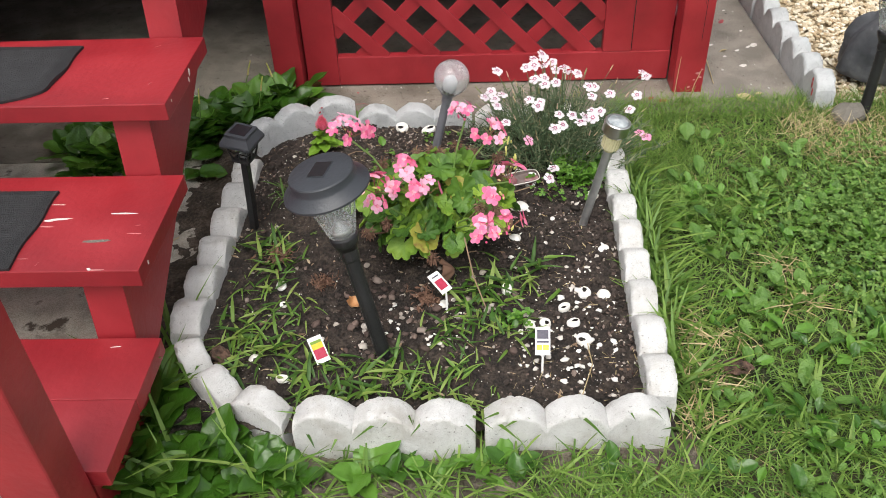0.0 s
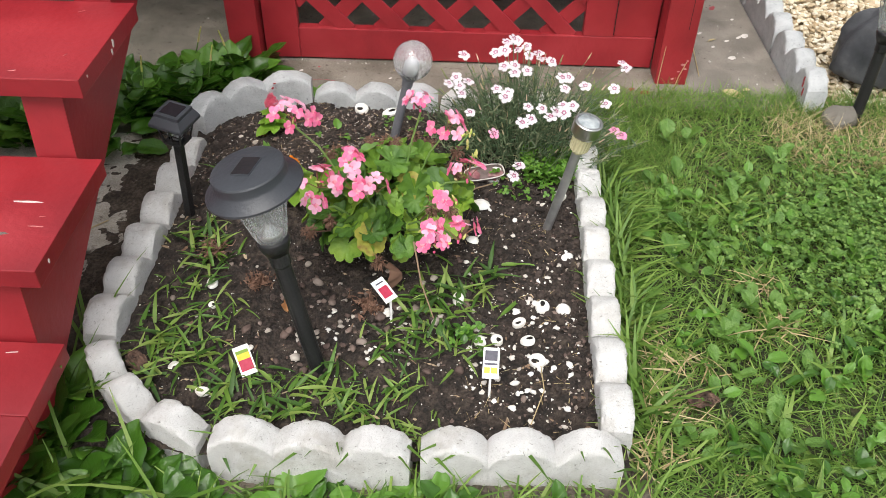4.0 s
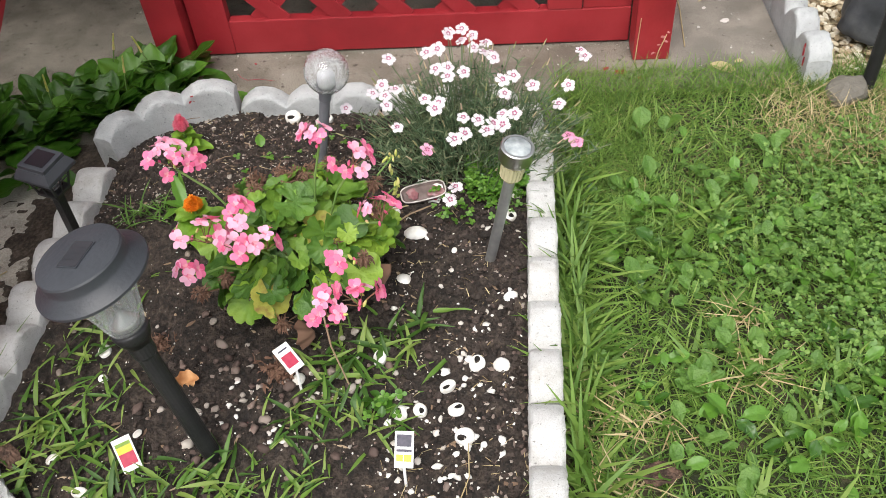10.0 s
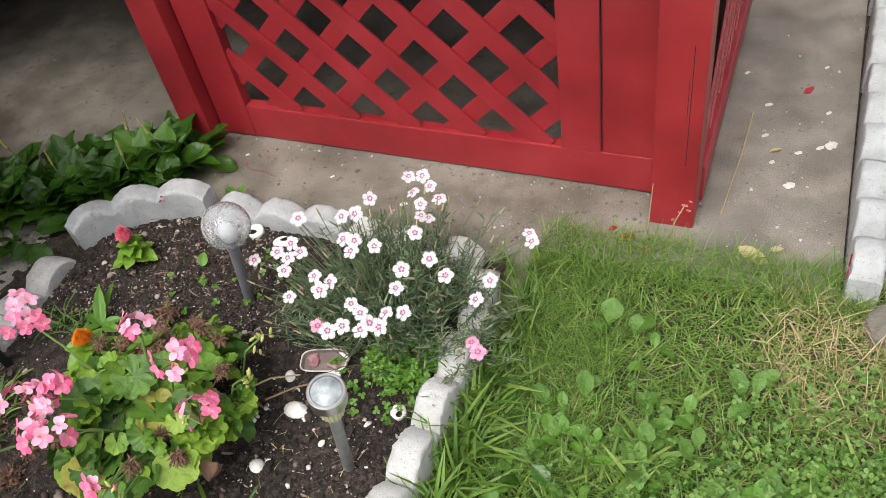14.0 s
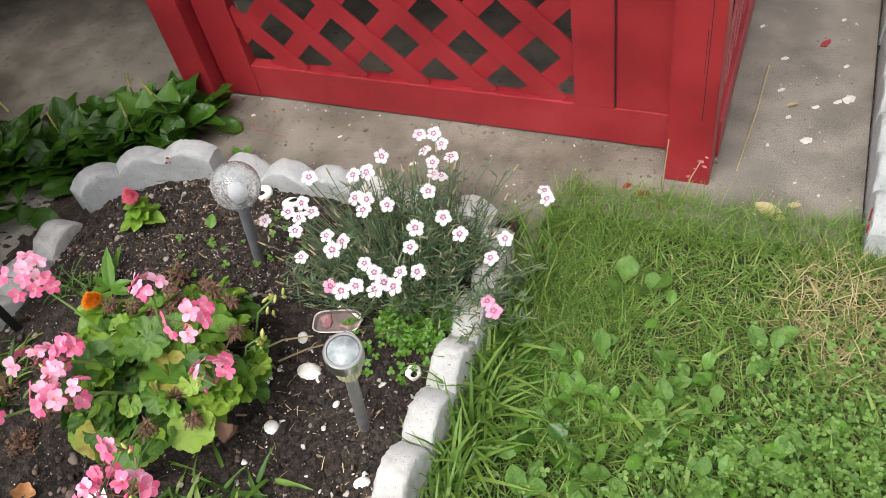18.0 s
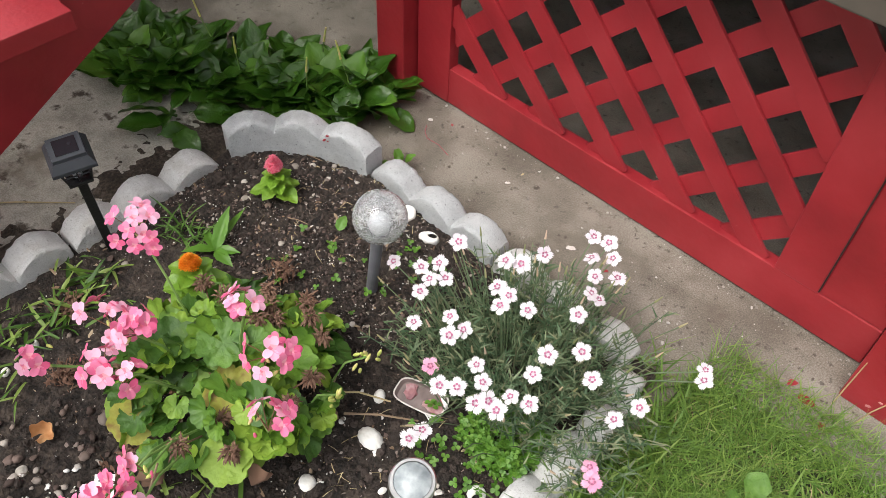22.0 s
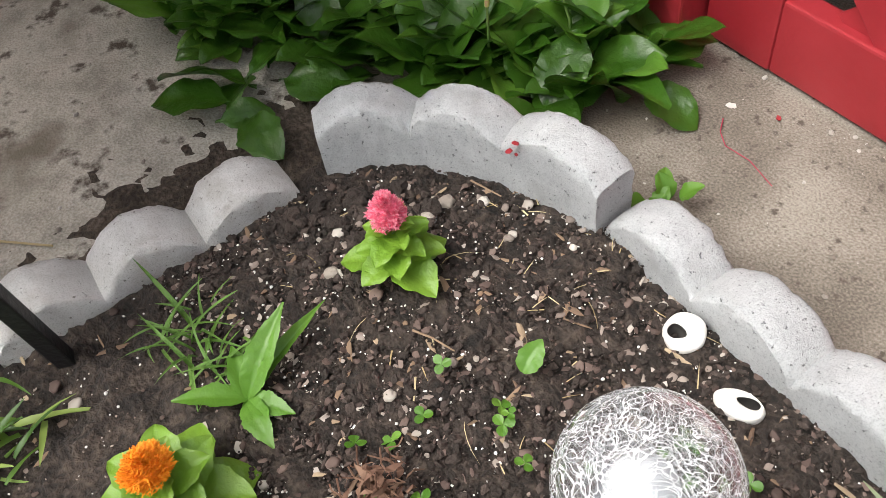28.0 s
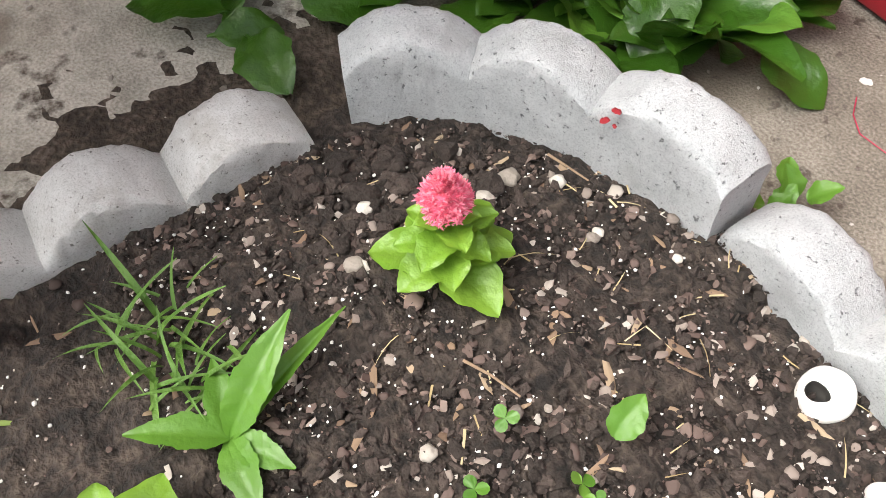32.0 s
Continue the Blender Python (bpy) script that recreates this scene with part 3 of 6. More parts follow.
# ---- scalloped concrete border ----
def border_block(centre, scallops, top, mat, label, lean=0.0, thick=0.064, rise=0.040, group="scalloped border blocks", depth=0.1, seed=0):
    """centre(u): the point of the middle line for u in 0..1. Rough-cast faces, crumbled rims."""
    per = 26
    n = scallops * per
    v, f = [], []
    h = thick / 2
    for i in range(n + 1):
        u = min(max(i / n, 0.002), 0.998)
        p, q = np.array(centre(max(0, u - 0.01))), np.array(centre(min(1, u + 0.01)))
        d = (q - p) / np.linalg.norm(q - p)
        nrm = np.array([-d[1], d[0]])
        c = np.array(centre(u))
        s = (u * scallops) % 1.0
        z = top - rise * abs(2 * s - 1) ** 2.1
        low = min(0.0, z - 0.04)
        side = [(h, z - 0.006), (h, z - 0.013), (h, z - 0.021), (h, z - 0.030), (h, z - 0.045), (h, max(-0.02, z - 0.07)), (h, -depth)]
        cap = [(h - 0.0028, z - 0.0022), (h - 0.007, z), (h * 0.55, z + 0.0012), (h * 0.2, z + 0.0016)]
        ring = [(-o, zz) for o, zz in side[::-1]] + [(-o, zz) for o, zz in cap] + cap[::-1] + side
        for o, zz in ring:
            w = o + lean * (zz + depth)
            at = Vector((c[0] + nrm[0] * w, c[1] + nrm[1] * w, zz))
            a = Vector((at.x + seed, at.y, at.z))
            rough = 0.0017 * noise.noise(a * 160) + 0.0026 * noise.noise(a * 55) + 0.0013 * noise.noise(a * 420)
            if abs(abs(o) - h) < 0.004 and zz > z - 0.01:
                rough -= 0.0085 * max(0.0, noise.noise(a * 75 + Vector((9, 3, 1))) - 0.02)
            out = 1 if o > 0 else -1
            rise_share = 1.0 if abs(o) < h - 0.002 else 0.25
            v.append((at.x + nrm[0] * rough * out * (1.2 - rise_share), at.y + nrm[1] * rough * out * (1.2 - rise_share), at.z + rough * rise_share))
    k = len(ring)
    for i in range(n):
        for j in range(k - 1):
            f.append((i * k + j, i * k + j + 1, (i + 1) * k + j + 1, (i + 1) * k + j))
    f.append(tuple(range(k)))
    f.append(tuple(n * k + j for j in range(k))[::-1])
    ob = mesh_object("border_block", v, [q[::-1] for q in f], mat, smooth=False)
    ob.data.polygons.foreach_set("use_smooth", np.array([len(q) == 4 for q in f]))
    ob.data.set_sharp_from_angle(angle=radians(40))
    return tagged(ob, label, "edging block", group)


def straight(a, b):
    return lambda u: (a[0] + (b[0] - a[0]) * u, a[1] + (b[1] - a[1]) * u)


def curve(a, c, b):
    return lambda u: ((1 - u) ** 2 * a[0] + 2 * u * (1 - u) * c[0] + u * u * b[0], (1 - u) ** 2 * a[1] + 2 * u * (1 - u) * c[1] + u * u * b[1])


PALE = "pale scalloped concrete edging block"
border_block(straight((-0.270, 1.148), (0.123, 1.132)), 3, 0.108, CAST, PALE + " with dirt at its foot", seed=1)
border_block(straight((0.141, 1.138), (0.533, 1.148)), 3, 0.106, CAST, PALE + " with a grass blade before it", seed=2)
border_block(curve((-0.288, 1.155), (-0.500, 1.205), (-0.566, 1.385)), 3, 0.108, CAST, "curved scalloped concrete corner block among weeds", rise=0.05, seed=3)
border_block(straight((-0.574, 1.394), (-0.572, 1.772)), 3, 0.116, CAST, PALE + " beside the red stairs", thick=0.076, seed=4)
border_block(straight((-0.570, 1.780), (-0.567, 2.162)), 3, 0.114, CAST, PALE + " leaning beside the lantern", thick=0.076, seed=5)
border_block(curve((-0.572, 2.214), (-0.50, 2.397), (-0.266, 2.424)), 3, 0.157, CASTGREY, "grey scalloped corner block with red paint drops", rise=0.030, thick=0.060, seed=6)
border_block(straight((-0.262, 2.436), (0.122, 2.444)), 3, 0.106, CASTGREY, PALE + " before the porch slab", lean=0.02, rise=0.034, seed=7)
border_block(straight((0.130, 2.440), (0.500, 2.424)), 3, 0.098, CAST, PALE + " half hidden in flowers", lean=0.02, seed=8)
border_block(straight((0.526, 1.186), (0.531, 1.440)), 2, 0.118, CAST, PALE + " beside the lawn", seed=9)
border_block(straight((0.532, 1.446), (0.541, 1.822)), 3, 0.115, CAST, PALE + " beside tall grass", seed=10)
border_block(straight((0.542, 1.828), (0.548, 2.205)), 3, 0.108, CAST, PALE + " beside tall grass", seed=11)
border_block(straight((0.550, 2.212), (0.520, 2.40)), 2, 0.095, CAST, PALE + " under the white flowers", seed=12)
for i in range(4):
    y = 2.552 + 0.40 * i
    border_block(straight((1.328, y), (1.328 + 0.004 * i, y + 0.385)), 3, 0.118, CASTGREY, "grey scalloped block edging the gravel bed",
                 group="gravel bed edging", thick=0.066, rise=0.048, lean=0.0, seed=20 + i)
# red paint drops on the corner block
def blot(radius, seed, thick=0.0006):
    bm = bmesh.new()
    rim = [radius * (1 + 0.28 * math.sin(2 * k * 0.449 + seed) + 0.14 * math.sin(5 * k * 0.449 + 2 * seed)) for k in range(14)]
    low = [bm.verts.new((rim[k] * math.cos(k * 0.4488), 0.8 * rim[k] * math.sin(k * 0.4488), -0.002)) for k in range(14)]
    top = [bm.verts.new((v.co.x * 0.93, v.co.y * 0.93, thick)) for v in low]
    bm.faces.new(top)
    for k in range(14):
        bm.faces.new((low[k], low[(k + 1) % 14], top[(k + 1) % 14], top[k]))
    return bm


for k, (x, y, z, r) in enumerate(((-0.3725, 2.3605, 0.134, 0.0038), (-0.3660, 2.3655, 0.148, 0.0034), (-0.3630, 2.3635, 0.134, 0.0018))):
    bm = blot(r, k * 1.7)
    bm.transform(along((x, y, z), (x + 0.4, y - 0.75, z + 0.3)))
    tagged(part("paint_drop", bm, RED), "dried red paint drop on grey concrete", "paint drop", "red paint drops")


# ---- stairs ----
def stairs():
    st = empty("staircase", pose(-1.1, 0.9, 0), "worn red-painted wooden porch stairs with open risers", "stairs")
    inv = st.matrix_world.inverted()
    x0, x1 = -1.62, -0.556
    for i in range(4):
        z = 0.21 + 0.1875 * i
        y = 0.898 + 0.351 * i
        for k in range(1 if i else 2):
            a, b = y + k * 0.1755, y + (0.352 if i else k * 0.1755 + 0.1747)
            part("tread_board", box_bm((x0, a, z - 0.042), (x1 + 0.001 * k, b, z - 0.0006 * k), 0.0025, inv, 2), RED, st)
    for x in (-0.70, -1.55):
        bm = bmesh.new()
        low = lambda y: max(0.0, 0.142 + 0.538 * (y - 1.413))
        pts = [(0.93, 0.0), (1.149, 0.0)] + [(y, low(y)) for y in (1.16, 2.0, 2.60)] + [(2.60, 0.90), (2.32, 0.90)]
        for i in range(3, -1, -1):
            z, y = 0.21 + 0.1875 * i - 0.043, 0.898 + 0.351 * i
            pts += [(y + 0.355, z), (y + 0.03, z)] if i else [(y + 0.355, z), (0.93, z)]
        lo = [bm.verts.new((x, p[0], p[1])) for p in pts]
        hi = [bm.verts.new((x + 0.085, p[0], p[1])) for p in pts]
        bm.faces.new(lo)
        bm.faces.new(hi[::-1])
        for k in range(len(pts)):
            j = (k + 1) % len(pts)
            bm.faces.new((lo[k], hi[k], hi[j], lo[j]))
        bmesh.ops.recalc_face_normals(bm, faces=list(bm.faces))
        bm.transform(inv)
        part("stringer", bm, RED, st)
    for x, y, z, s in ((-0.5535, 1.790, 0.568, 0.0075), (-0.5535, 1.776, 0.555, 0.006), (-0.5535, 1.640, 0.572, 0.003), (-0.5545, 1.30, 0.378, 0.004), (-0.66, 1.255, 0.3985, 0.005)):
        flat_top = z > 0.58 or abs(z - 0.3985) < 0.001
        bm = blot(s, x * 90 + y * 50, 0.0008)
        bm.transform(inv @ Matrix.Translation((x if flat_top else -0.5558, y, z if not flat_top else z - 0.0006)) @ (Matrix.Identity(4) if flat_top else Matrix.Rotation(math.pi / 2, 4, "Y")))
        part("paint_chip", bm, CHIPWHITE, st, "pale chip where the paint has gone")
    # pale scuffs worn into the tread paint
    for x, y, z, s, yaw, m in ((-0.792, 1.429, 0.3977, 0.034, 3, CHIPWHITE), (-0.812, 1.423, 0.3977, 0.014, -4, CHIPWHITE), (-0.652, 1.448, 0.3977, 0.030, -3, CHIPWHITE), (-0.812, 1.485, 0.3977, 0.014, 0, CHIPWHITE), (-0.810, 1.403, 0.3977, 0.019, 0, SCUFF),
                               (-0.604, 1.374, 0.3977, 0.015, 0, SCUFF), (-0.604, 1.404, 0.3977, 0.008, 0, SCUFF), (-0.678, 1.349, 0.3977, 0.040, 4, WALLDARK), (-0.776, 1.275, 0.3977, 0.006, 80, SCUFF), (-0.815, 1.292, 0.3977, 0.010, 0, SCUFF), (-0.645, 1.253, 0.3977, 0.020, -2, SCUFF),
                               (-0.645, 1.221, 0.2100, 0.011, 10, CHIPWHITE), (-0.72, 0.96, 0.2102, 0.014, 20, SCUFF), (-0.66, 0.93, 0.2102, 0.007, 50, SCUFF), (-0.70, 1.63, 0.5852, 0.010, 15, SCUFF), (-0.62, 1.70, 0.5852, 0.006, 60, SCUFF), (-0.66, 1.90, 0.5852, 0.008, 35, SCUFF)):
        bm = blot(s, x * 40 + y * 70, 0.0004)
        bm.transform(inv @ Matrix.Translation((x, y, z)) @ Matrix.Rotation(radians(yaw), 4, "Z") @ Matrix.Diagonal((1.0, 0.12, 1.0, 1.0)))
        part("scuff", bm, m, st, "dark crack in the tread" if m == WALLDARK else "pale worn scuff in the red paint")
    part("newel_post", box_bm((-0.690, 0.802, 0.0), (-0.588, 0.892, 1.25), 0.006, inv, 3), RED, st, "square red newel post")


stairs()
# ribbed rubber mats with a smooth rim and worn, wavy ends
for y, z, n, long, corner in ((1.256, 0.3985, 0.280, 0.593, 0.0), (1.617, 0.586, 0.285, 0.573, 0.09)):
    nx, ny, v, f = 24, 132, [], []
    for j in range(ny + 1):
        for i in range(nx + 1):
            t, s = j / ny, i / nx
            xx = -1.42 + s * (long - corner * max(0.0, 1 - t / 0.25) ** 2)
            yy = y + t * n
            wav = 0.003 * math.sin(yy * 37 + z * 30) * max(0, s - 0.8) * 5
            rim = min(t, 1 - t) * n < 0.018 or s > 0.955
            lift = 0.05 * corner * max(0, math.sin(yy * 27 + z * 9)) * max(0, s - 0.85) * 6
            v.append((xx + wav, yy + 0.004 * math.sin(xx * 9), z + 0.005 + lift + (0.001 if rim else 0.0012 * math.sin(j * math.pi / 2))))
    for j in range(ny):
        for i in range(nx):
            q = j * (nx + 1) + i
            f.append((q, q + 1, q + nx + 2, q + nx + 1))
    edge = [i for i in range(nx + 1)] + [(j + 1) * (nx + 1) - 1 for j in range(1, ny + 1)] + [ny * (nx + 1) + i for i in range(nx - 1, -1, -1)] + [j * (nx + 1) for j in range(ny - 1, 0, -1)]
    top = len(v)
    v += [(v[k][0], v[k][1], z - 0.0005) for k in edge]
    f += [(edge[k], top + k, top + (k + 1) % len(edge), edge[(k + 1) % len(edge)]) for k in range(len(edge))]
    tagged(mesh_object("stair_mat", v, f, RUBBER), "worn ribbed black rubber mat lying on a red stair tread", "mat", "stair mats")


# ---- porch skirt with lattice ----
def porch():
    sk = empty("porch_skirt", pose(0.2, 2.81, 0), "red-painted wooden porch skirt with diagonal lattice", "lattice panel")
    inv = sk.matrix_world.inverted()

    def board(name, lo, hi, label=""):
        part(name, box_bm(lo, hi, 0.004, inv), RED, sk, label)

    top = 0.80
    board("post", (-0.600, 2.748, 0.0), (-0.497, 2.838, top), "square red post standing on the slab")
    board("post", (0.843, 2.697, 0.0), (0.948, 2.79, top), "square red corner post with flaking paint")
    board("stile", (-0.490, 2.795, 0.006), (-0.372, 2.833, top))
    board("stile", (0.596, 2.795, 0.118), (0.698, 2.833, top))
    board("stile", (0.6995, 2.800, 0.118), (0.842, 2.836, top))
    board("bottom_rail", (-0.372, 2.797, 0.006), (0.842, 2.835, 0.118))
    board("top_rail", (-0.372, 2.797, 0.72), (0.596, 2.835, top))
    for lo, hi in (((0.9185, 2.6962, 0.20), (0.9200, 2.6985, 0.52)), ((0.9130, 2.6962, 0.33), (0.9140, 2.6985, 0.44)), ((0.6980, 2.7945, 0.125), (0.7000, 2.8010, 0.72))):
        part("split", box_bm(lo, hi, 0.0, inv), DARKHOLE, sk, "dark split in the painted wood")
    for x, z, size in ((0.925, 0.075, 0.007), (0.935, 0.060, 0.005), (0.915, 0.050, 0.004), (0.938, 0.090, 0.004), (0.90, 0.022, 0.005)):
        bm = blot(size, x * 70, 0.0007)
        bm.transform(inv @ Matrix.Translation((x, 2.6966, z)) @ Matrix.Rotation(math.pi / 2, 4, "X"))
        part("paint_chip", bm, SCUFF, sk, "pale chip where the paint has gone")
    # two crossed layers of laths, cut to the opening
    x0, x1, z0, z1 = -0.372, 0.596, 0.118, 0.72
    step, w = 0.188, 0.052
    for layer, sign in ((0, -1), (1, 1)):
        y = 2.808 + layer * 0.010
        for k in range(-9, 12):
            c = k * step + (0.100 if sign > 0 else -0.018)
            # the lath's middle line is x = c + sign * (z - z0)
            za, zb = sorted(z0 + (x - c) * sign for x in (x0, x1))
            a, b = max(z0, za), min(z1, zb)
            if b - a < 0.03:
                continue
            p, q = Vector((c + sign * (a - z0), y, a)), Vector((c + sign * (b - z0), y, b))
            d = (q - p).normalized()
            p, q = p - d * 0.014, q + d * 0.014
            bm = box_bm((-w / 2, -0.0045, 0), (w / 2, 0.0045, (q - p).length), 0.0015)
            bm.transform(inv @ Matrix.Translation(p) @ Matrix.Rotation(math.atan2(d.x, d.z), 4, "Y"))
            part("lath", bm, RED, sk)
    side = empty("porch_skirt", pose(0.95, 3.6, 0), "red-painted side of the porch skirt", "lattice panel")
    inv = side.matrix_world.inverted()
    part("bottom_rail", box_bm((0.915, 2.792, 0.006), (0.955, 5.4, 0.12), 0.004, inv), RED, side)
    for k in range(17):
        for sign in (1, -1):
            y = 2.80 + k * 0.148
            bm = box_bm((-0.004, -0.02, 0), (0.004, 0.02, 0.95), 0.001)
            bm.transform(inv @ Matrix.Translation((0.93 + 0.009 * sign, y + (0 if sign > 0 else 0.672), 0.10)) @ Matrix.Rotation(-sign * math.pi / 4, 4, "X"))
            part("lath", bm, RED, side)


porch()
# Deck is out of view, set low and dark so the slab below dims.
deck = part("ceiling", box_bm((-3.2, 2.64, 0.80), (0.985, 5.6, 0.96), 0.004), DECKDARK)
tagged(deck, "unseen porch deck, low and dark to deepen the shade below", "deck", kind="structure")
# Unseen back wall, added dark to close off the space below the deck.
tagged(part("wall_house", box_bm((-4.0, 5.45, 0.0), (0.97, 5.65, 4.0), 0.0), WALLDARK), "unseen dark house wall added behind the porch", "wall", kind="structure")
# Unseen walls, added to keep light from reaching under the porch.
tagged(part("light_block_side", box_bm((-2.25, 2.66, 0.0), (-2.15, 5.45, 0.80), 0.0), WALLDARK), "unseen wall added to block light under the porch", "wall", kind="structure")
tagged(part("light_block_front", box_bm((-2.15, 2.66, 0.0), (-1.66, 2.74, 0.80), 0.0), WALLDARK), "unseen wall added beside the stairs to block light", "wall", kind="structure")


# Unseen panel past the stairs, added to stop light from that side.
tagged(part("light_block_stair", box_bm((-1.72, 0.95, 0.0), (-1.65, 2.655, 0.78), 0.0), WALLDARK), "unseen panel added beyond the stairs to block light", "wall", kind="structure")


# ---- solar lamps ----
def big_lamp(base, tip, label, nod=0.0):
    """nod: degrees by which the cap tips towards -y."""
    m = along(base, tip)
    ob = empty("solar_lamp", m, label, "garden lamp", "solar garden lamps")
    L = (Vector(tip) - Vector(base)).length
    turn = m.to_3x3().inverted() @ Matrix.Rotation(radians(nod), 3, "X") @ m.to_3x3()
    tip_cap = Matrix.Translation((0, 0, L - 0.05)) @ turn.to_4x4() @ Matrix.Translation((0, 0, 0.05 - L))
    part("pole", lathe_bm([(0, -0.06), (0.0175, -0.05), (0.0175, L - 0.225), (0.0205, L - 0.220), (0.0215, L - 0.190), (0, L - 0.190)], 20), BLACK, ob, smooth=False)
    part("collar", lathe_bm([(0, L - 0.195), (0.022, L - 0.195), (0.030, L - 0.178), (0.033, L - 0.165), (0.031, L - 0.160), (0, L - 0.160)], 28), BLACK, ob, smooth=True)
    part("lens", lathe_bm([(0.027, L - 0.161), (0.032, L - 0.150), (0.060, L - 0.040)], 64, wave=0.03), RIBBED, ob, "clear ribbed plastic lens")
    part("reflector", lathe_bm([(0, L - 0.160), (0.022, L - 0.157), (0.026, L - 0.145), (0.007, L - 0.128), (0, L - 0.100)], 20), STEEL, ob, smooth=True)
    part("lens_liner", lathe_bm([(0.022, L - 0.152), (0.048, L - 0.045)], 48, wave=0.05), RIBBED, ob)
    cap = part("cap", lathe_bm([(0, L - 0.038), (0.076, L - 0.041), (0.090, L - 0.046), (0.0945, L - 0.0445), (0.0940, L - 0.040), (0.0735, L - 0.0235), (0.0715, L - 0.0185),
                                (0.0712, L - 0.004), (0.0690, L - 0.0008), (0.062, L + 0.001), (0, L + 0.003)], 64, tip_cap), SLATE, ob, "wide dark grey plastic cap", smooth=True)
    cap.data.set_sharp_from_angle(angle=radians(32))
    spin = tip_cap @ Matrix.Rotation(radians(20), 4, "Z")
    cell = part("solar_panel", box_bm((-0.027, -0.020, L + 0.0010), (0.027, 0.020, L + 0.0042), 0.0006, spin), SLATE, ob, "dark solar panel")
    for k in range(4):
        part("cell_strip", box_bm((-0.0255 + 0.0128 * k, -0.0185, L + 0.004), (-0.0255 + 0.0128 * k + 0.0124, 0.0185, L + 0.0047), 0.0, spin), CELL, cell)
    return ob


big_lamp((-0.092, 1.352, 0.045), (-0.192, 1.420, 0.524), "black solar path lamp with a ribbed lens, leaning in the soil", 9)


def square_lamp(base, tip):
    m = along(base, tip)
    ob = empty("solar_lantern", m @ pose(0, 0, 0, 0, 0, 20), "small black square solar lantern on a thin post", "garden lamp", "solar garden lamps")
    L = (Vector(tip) - Vector(base)).length
    part("pole", box_bm((-0.0095, -0.0095, -0.05), (0.0095, 0.0095, L - 0.085), 0.002), BLACK, ob)
    part("cage_floor", box_bm((-0.024, -0.024, L - 0.090), (0.024, 0.024, L - 0.082), 0.002), BLACK, ob)
    for sx in (-1, 1):
        for sy in (-1, 1):
            a, b = Vector((sx * 0.021, sy * 0.021, L - 0.084)), Vector((sx * 0.031, sy * 0.031, L - 0.032))
            v, f = tube([a, b], 0.0026, 5)
            mesh_object("cage_bar", v, f, BLACK, ob)
    for s in (-1, 1):
        for q in (0, 1):
            a, b = (Vector((-0.026, s * 0.026, L - 0.058)), Vector((0.026, s * 0.026, L - 0.058)))
            c, d = (Vector((0, s * 0.021, L - 0.084)), Vector((0, s * 0.031, L - 0.032)))
            turn = Matrix.Rotation(math.pi / 2 * q, 3, "Z")
            for e, g in ((a, b), (c, d)):
                v, f = tube([turn @ e, turn @ g], 0.0016, 5)
                mesh_object("cage_bar", v, f, BLACK, ob)
    part("bulb", lathe_bm([(0, L - 0.082), (0.008, L - 0.080), (0.010, L - 0.068), (0, L - 0.055)], 10), FROST, ob, "small pale bulb")
    part("diffuser", lathe_bm([(0.019, L - 0.083), (0.027, L - 0.033)], 4, pose(0, 0, 0, 0, 0, 45)), CLEAR, ob, "clear plastic pane")
    part("cap", lathe_bm([(0, L - 0.034), (0.0600, L - 0.034), (0.0600, L - 0.026), (0.0470, L - 0.008), (0.0450, L - 0.008), (0.0440, L), (0, L)], 4, pose(0, 0, 0, 0, 0, 45)), SLATE, ob, "stepped square black cap")
    part("solar_panel", box_bm((-0.022, -0.022, L + 0.0004), (0.022, 0.022, L + 0.0016), 0.0005), CELL, ob, "dark solar panel")


square_lamp((-0.497, 1.842, 0.055), (-0.472, 1.823, 0.385))


def steel_lamp(base, tip):
    ob = empty("solar_stake_light", along(base, tip), "small brushed steel solar stake light with yellowed lens", "garden lamp", "solar garden lamps")
    L = (Vector(tip) - Vector(base)).length
    part("pole", lathe_bm([(0, -0.05), (0.0115, -0.045), (0.0115, L - 0.088), (0, L - 0.088)], 20), DULLSTEEL, ob, smooth=False)
    part("collar", lathe_bm([(0, L - 0.090), (0.0135, L - 0.090), (0.019, L - 0.078), (0, L - 0.078)], 20), AMBER, ob)
    part("lens", lathe_bm([(0, L - 0.079), (0.0225, L - 0.078), (0.0245, L - 0.036), (0, L - 0.036)], 40, wave=0.03), AMBER, ob, "yellowed ribbed clear lens")
    part("head", lathe_bm([(0, L - 0.037), (0.029, L - 0.037), (0.0335, L - 0.030), (0.0335, L - 0.001), (0.0315, L + 0.001), (0.0275, L + 0.001), (0.0270, L - 0.003), (0, L - 0.003)], 40), STEEL, ob, "round brushed steel head", smooth=False)
    part("solar_panel", lathe_bm([(0, L - 0.0025), (0.0268, L - 0.0025), (0.0262, L + 0.0005), (0, L + 0.002)], 32), COVER, ob, "cloudy clear cover", smooth=True)


steel_lamp((0.424, 1.838, 0.045), (0.487, 1.803, 0.402))


